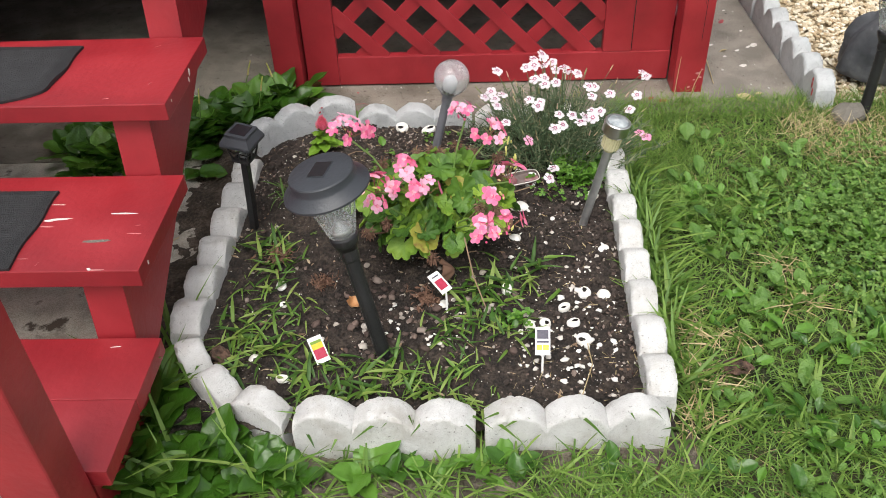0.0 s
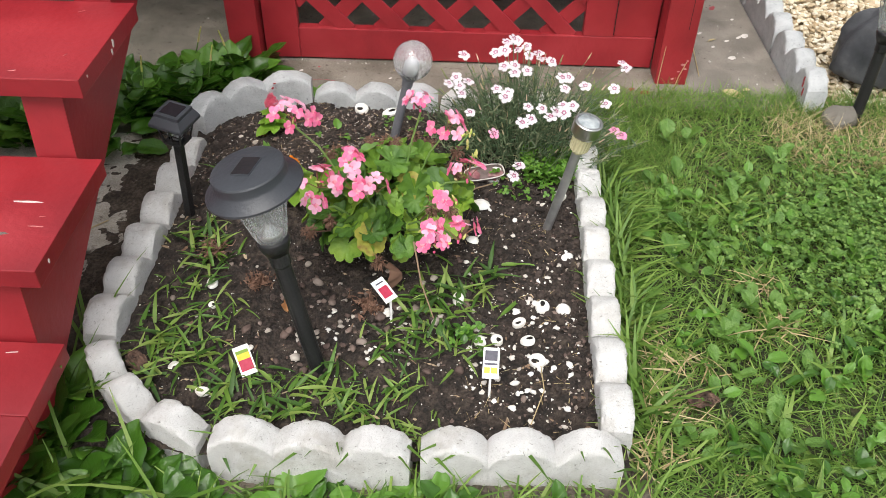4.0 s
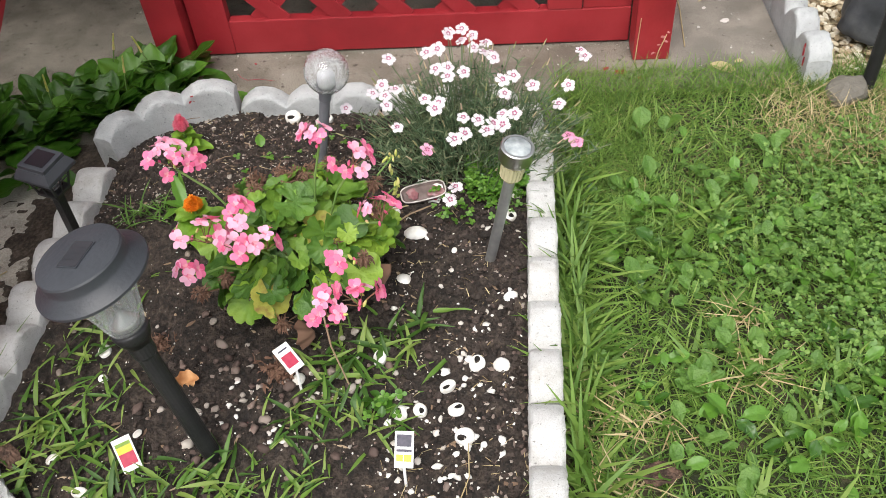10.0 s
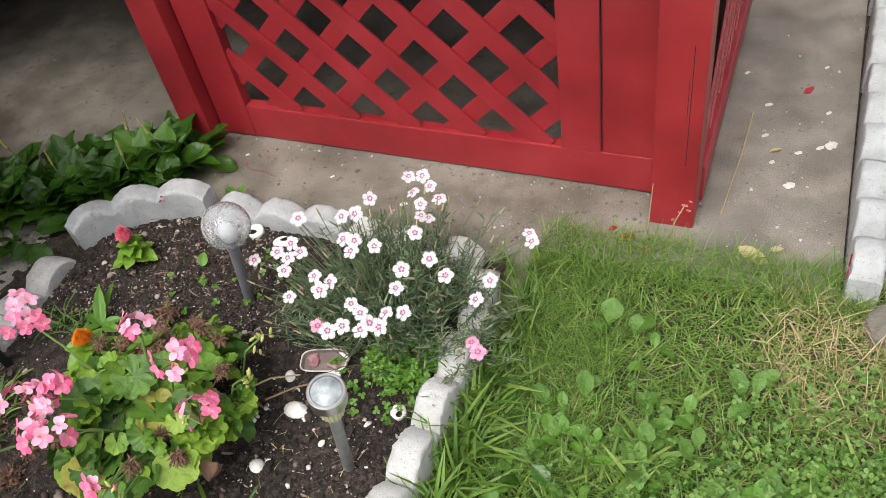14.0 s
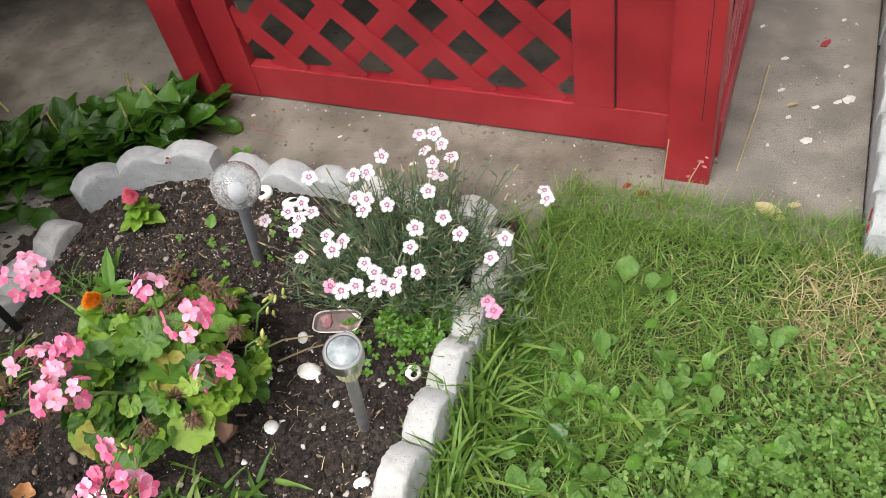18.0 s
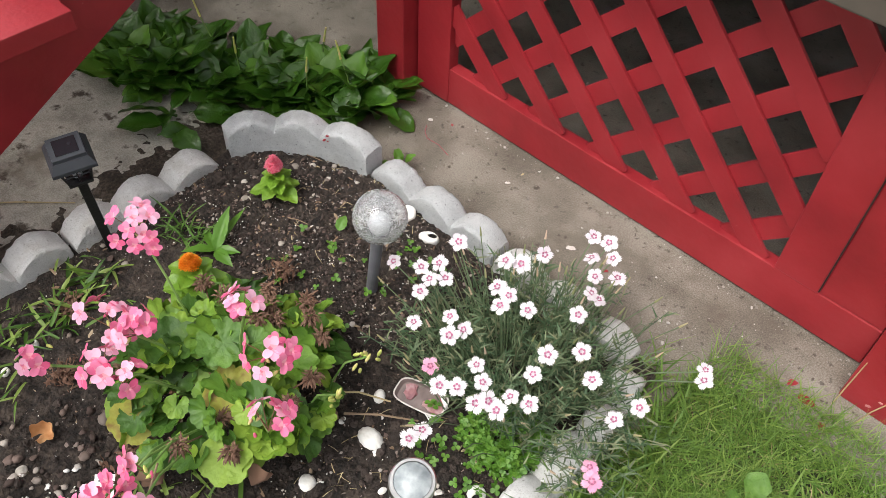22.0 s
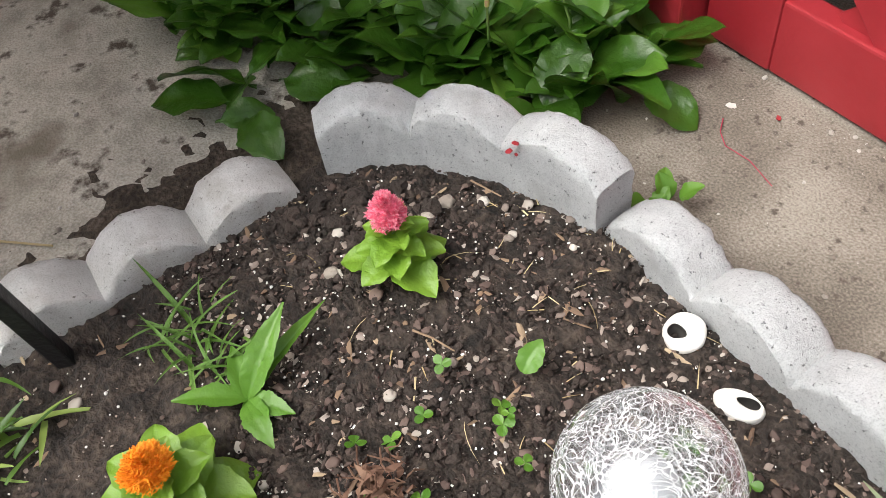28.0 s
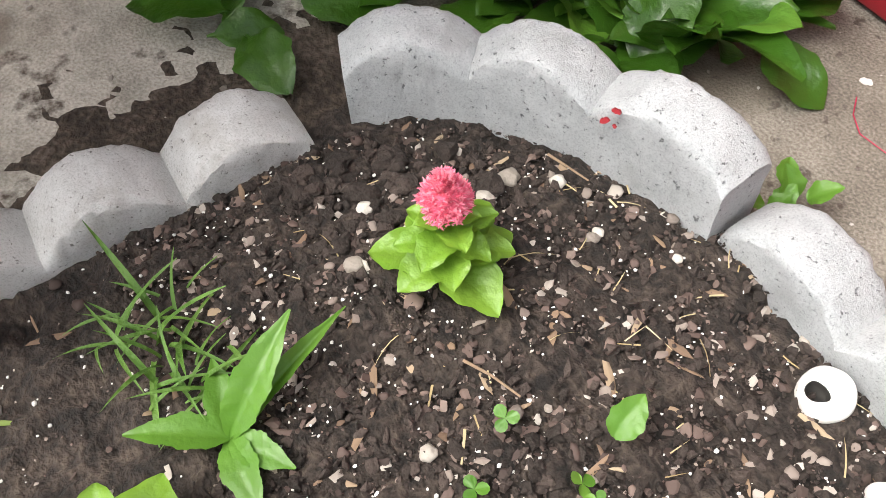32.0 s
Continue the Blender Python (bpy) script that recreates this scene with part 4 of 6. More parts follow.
def globe_lamp(base, centre):
    ob = empty("solar_globe_light", along(base, centre), "crackled glass globe solar light on a grey stake", "garden lamp", "solar garden lamps")
    L = (Vector(centre) - Vector(base)).length
    R = 0.0515
    part("pole", lathe_bm([(0, -0.05), (0.0125, -0.045), (0.0125, L - 0.085), (0.0150, L - 0.080), (0.0150, L - 0.060), (0.024, L - 0.052), (0.024, L - 0.042), (0, L - 0.042)], 20), GREYPOST, ob)
    prof = [(R * math.sin(a), L - R * math.cos(a)) for a in np.linspace(0.42, math.pi, 28)]
    prof[-1] = (0, L + R)
    r0 = R - 0.0025
    prof += [(0, L + r0)] + [(r0 * math.sin(a), L - r0 * math.cos(a)) for a in np.linspace(math.pi, 0.44, 28)[1:]] + [prof[0]]
    part("globe", lathe_bm(prof, 48), CRACKLE, ob, "clear crackled glass globe", smooth=True)
    part("core", lathe_bm([(0, L - 0.046), (0.017, L - 0.044), (0.021, L - 0.026), (0.020, L - 0.010), (0.012, L + 0.002), (0, L + 0.005)], 24), FROST, ob, "pale frosted light core", smooth=True)


globe_lamp((-0.004, 2.168, 0.05), (0.065, 2.139, 0.361))
big_lamp((1.455, 2.515, -0.02), (1.472, 2.550, 0.45), "black solar path lamp beside the dark boulder")


# ---- leaves and plants ----
def oval(u):
    return 0.30 * math.sin(math.pi * min(1, u * 0.96 + 0.04)) ** 0.8 * (1 - 0.25 * u) + 0.012


def lance(u):
    return 0.15 * math.sin(math.pi * min(1, u * 0.97 + 0.03)) ** 0.9 + 0.008


def blade(u):
    return 0.028 * (1 - u) ** 0.6 + 0.002


def plantain(u):
    return 0.03 + (0.0 if u < 0.22 else 0.30 * math.sin(math.pi * (u - 0.22) / 0.78) ** 0.75)


OVAL, LANCE, PLANTAIN = leaf(oval, 7, 0.28, 0.22, 0.012), leaf(lance, 6, 0.25, 0.2, 0.01), leaf(plantain, 9, 0.35, 0.16, 0.02, cols=6)
LANCE_WIDE = leaf(lambda u: 0.025 + 0.20 * math.sin(math.pi * min(1.0, u * 0.9 + 0.1)) ** 1.1, 8, 0.4, 0.2, 0.025, cols=4)
OVATE = [veined(lambda u: 0.012 + 0.31 * math.sin(math.pi * min(1, u ** 0.85 * 0.98 + 0.02)) ** 0.75, 15, 0.24, 0.25, 6, 0.020, 0.03, phase=k) for k in range(3)]
BROADLEAF = [veined(lambda u: 0.028 + (0.0 if u < 0.15 else 0.31 * math.sin(math.pi * (u - 0.15) / 0.85) ** 0.7), 16, 0.30 + 0.08 * k, 0.16, 6, 0.010, 0.035, True, phase=2 * k) for k in range(3)]
SERRATE = veined(lambda u: 0.01 + 0.155 * math.sin(math.pi * min(1, u ** 0.8 * 0.97 + 0.03)) * (1 + 0.10 * ((u * 11) % 1 - 0.5)), 33, 0.25, 0.25, 8, 0.006, 0.008)
BLADE = leaf(blade, 4, 0.45, 0.1, 0.0, cols=1)


def rosette(name, at, count, length, mat, label, template=PLANTAIN, tilt=(0.25, 1.1), category="weed", group="", wide=1.0, seed=0, spread=0.02):
    r = np.random.default_rng(seed)
    ob = empty(name, pose(*at), label, category, group)
    kinds = template if isinstance(template, list) else [template]
    for k in range(count):
        v, f = kinds[k % len(kinds)]
        s = length * (0.6 + 0.5 * r.random())
        tl = tilt[0] + (tilt[1] - tilt[0]) * r.random()
        off = np.array([[*(r.normal(0, spread, 2)), 0.004]])
        turn = rotations(np.array([2.4 * k + r.normal(0, 0.3)]), np.array([tl]), np.array([r.normal(0, 0.25)]))
        w, q = scatter(v, f, off, turn, np.array([[s * wide, s, s]]))
        mesh_object("leaf", w, q, mat, ob, smooth=True)
    return ob


# large dark weeds behind the corner block
rw = np.random.default_rng(12)
for i in range(70):
    u, s = rw.random(), rw.uniform(-0.07, 0.11)
    x, y = -1.17 + 0.72 * u - 0.46 * s, 2.25 + 0.385 * u + 0.88 * s
    rosette("broadleaf_weed", (x, y, 0.0), 6 + i % 4, 0.10 + 0.05 * rw.random(), MIDWEED if i % 5 == 0 else WEED, "dark green broadleaf weed growing at the slab", group="broadleaf weeds",
            tilt=(0.45, 1.3), seed=40 + i, wide=0.85, template=BROADLEAF if i % 6 else LANCE_WIDE)
for i, (x, y, s) in enumerate([(-0.800, 2.165, 0.12), (-0.83, 2.24, 0.14), (-0.475, 2.655, 0.14)]):
    rosette("broadleaf_weed", (x, y, 0.02), 4, s * 0.9, WEED, "large dark green plantain lying over concrete", group="broadleaf weeds", tilt=(0.1, 0.45), seed=60 + i, wide=1.05, template=BROADLEAF)
for i, (x, y) in enumerate([(-0.555, 2.185), (-0.272, 2.50)]):
    rosette("weed_sprout", (x, y, 0.02), 9, 0.040, MIDWEED, "small bright green weed sprout by the block", OVATE, (0.4, 1.2), group="weed sprouts", seed=70 + i, wide=1.2)
for i, (x, y, n, s) in enumerate([(-0.61, 1.10, 13, 0.145), (-0.54, 1.06, 13, 0.145), (-0.46, 1.08, 13, 0.14), (-0.38, 1.06, 10, 0.11), (-0.59, 1.18, 12, 0.14), (-0.64, 1.20, 11, 0.13), (-0.50, 1.13, 10, 0.11), (-0.65, 1.06, 10, 0.11), (-0.42, 1.03, 10, 0.10), (-0.33, 1.07, 9, 0.095), (-0.27, 1.04, 8, 0.08),
                                 (-0.57, 1.01, 10, 0.11), (-0.49, 1.00, 10, 0.10), (-0.12, 1.055, 9, 0.085), (-0.04, 1.075, 9, 0.075), (0.14, 1.07, 8, 0.075), (0.22, 1.05, 7, 0.07), (0.05, 1.05, 7, 0.065), (0.40, 1.05, 6, 0.05),
                                 (-0.52, 1.175, 10, 0.125), (-0.45, 1.125, 10, 0.12), (-0.615, 1.27, 10, 0.12), (-0.37, 1.105, 8, 0.09), (-0.55, 1.225, 8, 0.10), (-0.61, 1.34, 6, 0.06)]):
    rosette("plantain_weed", (x, y, float(front_z(x, y))), n, s, MIDWEED if i > 9 and i % 2 else WEED, "green plantain weed at the foot of the border", group="plantain weeds", seed=80 + i, wide=0.88, tilt=(0.35, 1.25), template=BROADLEAF)


def blades(name, xy, z_of, length, mat, label, width=1.0, tilt=(0.5, 1.3), category="grass", yaw=None, seed=0):
    r = np.random.default_rng(seed)
    n = len(xy)
    v, f = BLADE
    yw = r.random(n) * 6.283 if yaw is None else yaw + r.normal(0, 0.5, n)
    s = length * (0.5 + 0.8 * r.random(n))
    pl = np.stack([xy[:, 0], xy[:, 1], z_of(xy[:, 0], xy[:, 1]) - 0.002], -1)
    w, q = scatter(v, f, pl, rotations(yw, tilt[0] + (tilt[1] - tilt[0]) * r.random(n), r.normal(0, 0.5, n)), np.stack([s * width, s, s], -1))
    return tagged(mesh_object(name, w, q, mat, smooth=True), label, category, kind="stuff")


def lawn_z(x, y):
    return -0.012 + 0.02 * np.sin(3 * x) * np.sin(2.3 * y + 1) * np.clip((2.5 - y) * 3, 0, 1)


def flat0(x, y):
    return 0.0 * x


# lawn: dense near the bed, thinner outwards
def uniform(n, x0, x1, y0, y1, seed):
    r = np.random.default_rng(seed)
    return np.stack([x0 + (x1 - x0) * r.random(n), y0 + (y1 - y0) * r.random(n)], -1)


near = uniform(31000, 0.585, 1.75, 0.4, 2.56, 1)
blades("lawn_grass", uniform(6000, 0.60, 1.75, 1.9, 2.56, 33), lawn_z, 0.040, GRASS, "fine short lawn grass near the slab", 0.7, (0.4, 1.3), seed=34)
blades("lawn_grass", near, lawn_z, 0.050, GRASS, "short mixed green lawn grass", 1.25, (0.2, 1.2), seed=2)
blades("lawn_grass", uniform(14000, 1.75, 3.6, 0.2, 2.56, 3), lawn_z, 0.07, GRASS, "green lawn grass further off", 2.0, (0.35, 1.2), seed=4)
blades("lawn_grass", uniform(5200, 0.25, 0.60, 0.35, 1.06, 35), flat0, 0.045, GRASS, "short lawn grass before the bed", 1.1, (0.35, 1.2), seed=36)
creep = uniform(2600, 0.06, 0.25, 0.5, 0.98, 37)
creep = creep[creep[:, 0] + 0.04 * np.sin(17 * creep[:, 1]) + 0.03 * np.sin(41 * creep[:, 1]) > 0.245 - 0.16 * np.random.default_rng(39).random(len(creep)) ** 2.2]
blades("lawn_grass", creep, flat0, 0.045, GRASS, "sparse grass creeping over the path", 1.1, (0.1, 0.8), seed=38)
blades("lawn_grass", uniform(9500, 0.26, 3.6, -0.4, 0.4, 5), lawn_z, 0.06, GRASS, "green lawn grass near the path", 1.6, (0.35, 1.2), seed=6)
tufts = uniform(170, 0.62, 1.75, 0.5, 2.2, 81)
tufts = np.repeat(tufts, 11, 0) + np.random.default_rng(82).normal(0, 0.014, (170 * 11, 2))
blades("lawn_grass", tufts, lawn_z, 0.070, GRASS, "coarse lawn grass in loose tufts", 2.3, (0.35, 1.1), seed=83)
blades("lawn_grass", uniform(3600, 0.60, 0.86, 1.95, 2.52, 84), lawn_z, 0.062, GRASS, "thin wiry grass beside the flowers", 0.45, (0.5, 1.35), seed=85)
thatch = np.repeat(np.array([(0.62, 1.57), (0.72, 1.46), (0.97, 1.58), (0.60, 1.45), (0.61, 1.20), (0.96, 1.71), (0.66, 1.33)]), 34, 0)
blades("dry_grass", thatch + np.random.default_rng(86).normal(0, 0.030, thatch.shape), lambda x, y: lawn_z(x, y) + 0.022, 0.085, DRY, "pale straw tufts left in the lawn", 0.6, (0.0, 0.6), seed=87)
blades("dry_grass", uniform(600, 0.60, 1.75, 0.7, 2.2, 88), lawn_z, 0.034, DRY, "short dead blades low in the lawn", 0.8, (0.1, 0.9), seed=89)
edge = np.concatenate([uniform(560, 0.575, 0.64, 1.50, 2.16, 7), uniform(90, 0.575, 0.63, 1.12, 1.48, 77)])
blades("edge_grass", edge, lawn_z, 0.130, GRASS, "long uncut grass blades along the border", 1.3, (0.65, 1.4), seed=8)
slab_edge = uniform(3800, 0.60, 1.7, 2.50, 2.64, 9)
blades("edge_grass", slab_edge, flat0, 0.055, GRASS, "fine grass fringe hanging over the slab edge", 0.6, (0.5, 1.3), seed=10)
dry = uniform(3800, 1.15, 2.3, 2.2, 2.55, 11)
dry = dry[dry[:, 0] + 0.6 * dry[:, 1] > 2.55]
blades("dry_grass", dry, flat0, 0.055, DRY, "tuft of dry straw-coloured grass by the gravel", 0.6, (0.3, 1.3), seed=12)
blades("dry_grass", uniform(1500, 0.6, 1.9, 2.05, 2.55, 13), lawn_z, 0.048, DRY, "withered straw among the lawn grass", 0.6, (0.2, 1.0), seed=14)
blades("dry_grass", uniform(150, 0.60, 0.80, 1.02, 1.65, 15), lawn_z, 0.075, DRY, "dry cut straw lying on the lawn", 0.6, (0.05, 0.5), seed=16)
front = uniform(520, -0.60, 0.60, 0.98, 1.105, 17)
blades("edge_grass", front, front_z, 0.09, GRASS, "green grass and weeds before the border", 1.2, (0.3, 1.2), seed=18)
blades("edge_grass", uniform(36, -0.62, -0.3, 0.98, 1.12, 19), front_z, 0.20, GRASS, "long grass blades among the weeds", 0.9, (0.5, 1.25), seed=20)

# clover: three round leaflets on each stalk
lf = []
for k in range(3):
    a = 2.094 * k
    q = [(0, 0, 0)] + [(0.62 * math.cos(a) + 0.52 * math.cos(t), 0.62 * math.sin(a) + 0.52 * math.sin(t), 0.12 + 0.06 * math.cos(2 * t)) for t in np.linspace(a - 2.3, a + 2.3, 8)]
    lf.append((np.array(q), [(0, i, i + 1) for i in range(1, 8)]))
CLV = join(lf)


def clovers(name, xy, z_of, size, mat, label, high=0.035, seed=0):
    r = np.random.default_rng(seed)
    n = len(xy)
    pl = np.stack([xy[:, 0], xy[:, 1], z_of(xy[:, 0], xy[:, 1]) + high * (0.3 + 0.9 * r.random(n))], -1)
    w, q = scatter(CLV[0], CLV[1], pl, rotations(r.random(n) * 6.28, r.normal(0, 0.3, n), r.normal(0, 0.3, n)), size * (0.7 + 0.6 * r.random(n)))
    return tagged(mesh_object(name, w, q, mat), label, "clover", kind="stuff")


c = uniform(16000, 0.61, 1.75, 0.5, 2.36, 21)
patch = np.sin(5.1 * c[:, 0] + 1) + np.sin(4.3 * c[:, 1]) + np.random.default_rng(3).normal(0, 0.6, len(c))
clovers("lawn_clover", c[patch > 0.95], lawn_z, 0.0078, CLOVER, "patches of small clover in the lawn", 0.045, seed=22)
ROUNDLEAF = [veined(lambda u: 0.05 + (0.0 if u < 0.12 else 0.33 * math.sin(math.pi * ((u - 0.12) / 0.88) ** 1.35) ** 0.7), 14, 0.22 + 0.10 * k, 0.14, 5, 0.010, 0.03, phase=1.7 * k) for k in range(3)]
for i in range(190):
    x, y = 0.65 + 1.1 * rng.random(), 0.75 + 1.40 * rng.random()
    rosette("lawn_weed", (x, y, float(lawn_z(np.array(x), np.array(y))) + 0.01), int(rng.integers(3, 6)), 0.032 + 0.030 * rng.random(), [LAWNWEED, WEED, LAWNWEED, MIDWEED][i % 4],
            "broad-leaved plantain weed in the lawn", ROUNDLEAF, (0.3, 1.2), group="lawn weeds", wide=0.72, seed=400 + i)
WEEDS_FAR = [(0.92, 2.29), (0.81, 2.18), (0.97, 2.17), (1.03, 2.16), (1.05, 2.05), (0.74, 1.99), (0.97, 1.97), (1.02, 1.95), (0.86, 1.88), (1.14, 2.03), (1.24, 2.04), (1.06, 1.90), (0.72, 1.93), (1.15, 2.25), (0.75, 1.82)]
WEEDS_NEAR = [(0.78, 1.60), (0.82, 1.55), (0.81, 1.43), (0.88, 1.46), (0.86, 1.29), (0.66, 1.61), (0.78, 1.37), (0.74, 2.11), (0.88, 1.89), (0.99, 1.82), (0.91, 1.22), (0.71, 1.25), (1.00, 1.39), (0.95, 1.57), (0.90, 1.63)]
for i, (x, y) in enumerate(WEEDS_FAR + WEEDS_NEAR):
    rosette("lawn_weed", (x, y, float(lawn_z(np.array(x), np.array(y))) + 0.015), 3 + i % 3, 0.048 + 0.018 * rng.random(), [MIDWEED, LAWNWEED, LAWNWEED][i % 3],
            "round-leaved plantain weed in the lawn", ROUNDLEAF, (0.4, 1.2), group="lawn weeds", wide=0.78, seed=700 + i)
for i, (x, y) in enumerate([(0.82, 2.33), (0.885, 2.345)]):
    rosette("lawn_weed", (x, y, 0.0), 2 + i, 0.060, LAWNWEED, "broad upright weed leaves in the lawn", ROUNDLEAF, (0.7, 1.25), group="lawn weeds", wide=1.05, seed=260 + i, spread=0.008)


# ---- geranium ----
def geranium(at):
    r = np.random.default_rng(5)
    ob = empty("geranium", pose(*at), "bushy geranium with pink flowers and withered brown heads", "flower plant")
    base = Vector(at)
    FANS = [fan_leaf(7 + 2 * (k % 2), 0.16 + 0.03 * k, 0.10 + 0.08 * k, 4, 54) for k in range(4)]
    n = 215
    for k in range(n):
        a, d = r.random() * 6.283, math.sqrt(r.random())
        x, y = 0.195 * d * math.cos(a), 0.200 * d * math.sin(a)
        z = 0.06 + (0.155 - 0.10 * d * d) * (0.55 + 0.5 * r.random())
        s = 0.022 + 0.027 * r.random() ** 1.2
        turn = rotations(np.array([a - math.pi / 2 + r.normal(0, 0.5)]), np.array([-0.2 - 0.6 * d + r.normal(0, 0.4)]), np.array([r.normal(0, 0.4)]))
        FAN = FANS[k % 4]
        w, q = scatter(FAN[0], FAN[1], np.array([[x, y, z]]), turn, np.array([s]))
        faded = int(r.random() < 0.035) * (1 + k % 2)
        if k % 11 < 10:
            mesh_object("leaf", w, q, [GERLEAF, YELLOWLEAF, GERLEAF][faded], ob, smooth=True)
    for k in range(16):
        a = r.random() * 6.283
        tip = (0.15 * math.cos(a) * r.random(), 0.17 * math.sin(a) * r.random(), 0.16)
        w, q = tube([(0.02 * math.cos(a), 0.02 * math.sin(a), -0.02), (tip[0] * 0.6, tip[1] * 0.6, 0.08), tip], 0.0035, 6)
        mesh_object("stem", w, q, STEM if k % 2 else REDSTEM, ob)
    # florets: two upper and three lower petals, deeper pink at the throat
    pet = leaf(lambda u: 0.05 + 0.33 * math.sin(math.pi * min(1, u ** 1.25 * 0.80 + 0.10)) ** 0.8, 6, 0.16, 0.06, 0.02, cols=4)
    fl, throat = [], []
    for k, (yaw, tilt, size) in enumerate(((0.42, 0.55, 1.10), (-0.42, 0.50, 1.10), (2.05, 0.12, 1.0), (-2.05, 0.15, 1.0), (3.14, 0.02, 1.05))):
        fl.append(scatter(pet[0], pet[1], np.zeros((1, 3)), rotations(np.array([yaw]), np.array([tilt]), np.array([0.1])), np.array([size])))
        throat += [1 if q < 8 and k < 2 or q < 4 else 0 for q in range(len(pet[1]))]
    FLORET = join(fl)
    heads = [(-0.191, 1.803, 0.387, 9), (0.161, 1.807, 0.374, 6), (0.105, 1.809, 0.430, 4), (0.216, 1.747, 0.284, 6), (-0.121, 1.679, 0.300, 8), (-0.109, 1.548, 0.340, 3), (-0.024, 1.612, 0.333, 5),
             (0.019, 1.626, 0.333, 3), (0.179, 1.563, 0.355, 2), (0.145, 1.488, 0.305, 4), (0.202, 1.508, 0.305, 5), (-0.045, 1.690, 0.345, 5), (0.140, 1.530, 0.30, 2)]
    for i, (x, y, z, m) in enumerate(heads):
        h = Vector((x, y, z)) - base
        foot = Vector((h.x * 0.35, h.y * 0.35, 0.10))
        w, q = tube([foot, foot.lerp(h, 0.6) + Vector((0, 0, 0.015)), h - Vector((0, 0, 0.02))], 0.0024, 6)
        head = mesh_object("flower_stalk", w, q, STEM, ob)
        count = int(m * 1.25 + 1)
        for k in range(count):
            o = Vector(r.normal(0, 1, 3)).normalized() * (0.016 + 0.0046 * m)
            o.z = abs(o.z) * 0.55
            o *= 0.75 + 0.4 * r.random()
            d = o.normalized()
            qn = (Vector((d.x * 0.9 + r.normal(0.15, 0.25), d.y * 0.9 + r.normal(-0.25, 0.25), d.z + 0.55))).to_track_quat("Z", "Y").to_matrix() @ Matrix.Rotation(r.normal(0, 0.6), 3, "Z")
            w, q = scatter(FLORET[0], FLORET[1], np.array([h + o]), np.array([qn]), np.array([0.0150 + 0.0042 * r.random()]))
            mesh_object("floret", w, q, [[PINK, HOTPINK], [PALEPINK, HOTPINK]][int(r.random() > 0.62)], head, smooth=True, index=throat)
            w, q = tube([h - Vector((0, 0, 0.018)), h + o * 0.5 - Vector((0, 0, 0.006)), h + o], 0.0009, 5)
            mesh_object("floret_stalk", w, q, REDSTEM, head)
        for k in range(2 + m // 2):
            o = Vector((r.normal(0, 0.014), r.normal(0, 0.014), r.normal(-0.006, 0.006)))
            part("bud", lathe_bm([(0, -0.008), (0.0026, -0.004), (0.0030, 0.0), (0.0018, 0.006), (0, 0.008)], 8, Matrix.Translation(h + o) @ Euler((r.normal(0, 0.8), r.normal(0, 0.8), 0)).to_matrix().to_4x4()), PINK if k % 2 else BUD, head, smooth=True)
    # withered heads
    for i, (x, y, z) in enumerate([(-0.12, 1.86, 0.25), (-0.07, 1.87, 0.25), (0.03, 1.87, 0.27), (0.01, 1.91, 0.26), (0.19, 1.81, 0.24), (0.12, 1.72, 0.22), (0.02, 1.58, 0.15), (-0.10, 1.66, 0.20), (0.00, 1.85, 0.27), (0.04, 1.90, 0.25),
                                   (0.14, 1.63, 0.27), (0.19, 1.86, 0.27), (0.08, 1.95, 0.25), (-0.03, 1.94, 0.24), (0.12, 1.94, 0.24), (-0.14, 1.62, 0.20), (0.18, 1.69, 0.22), (0.03, 1.97, 0.22), (0.00, 2.00, 0.18)]):
        h = Vector((x, y, z)) - base
        pieces = [tube([Vector((h.x * 0.5, h.y * 0.5, 0.08)), h], 0.0018, 5)]
        nd = 110
        d = r.normal(0, 1, (nd, 3)) - np.array([0, 0, 0.3])
        d /= np.linalg.norm(d, axis=1)[:, None]
        tq = np.array([Vector(q0).to_track_quat("Y", "Z").to_matrix() for q0 in d + r.normal(0, 0.5, (nd, 3))])
        s0 = 0.006 + 0.007 * r.random(nd)
        crumb = leaf(lambda u: 0.05 + 0.14 * math.sin(math.pi * u), 3, 0.8, 0.3, 0.1, cols=1)
        pieces.append(scatter(crumb[0], crumb[1], np.array(h) + d * (0.013 * r.random(nd) ** 0.6)[:, None] * np.array([1, 1, 0.85]), tq, np.stack([s0 * 0.9, s0, s0], -1)))
        w, q = join(pieces)
        mesh_object("withered_head", w, q, BROWN, ob, "withered brown flower head")


geranium((0.025, 1.795, 0.06))


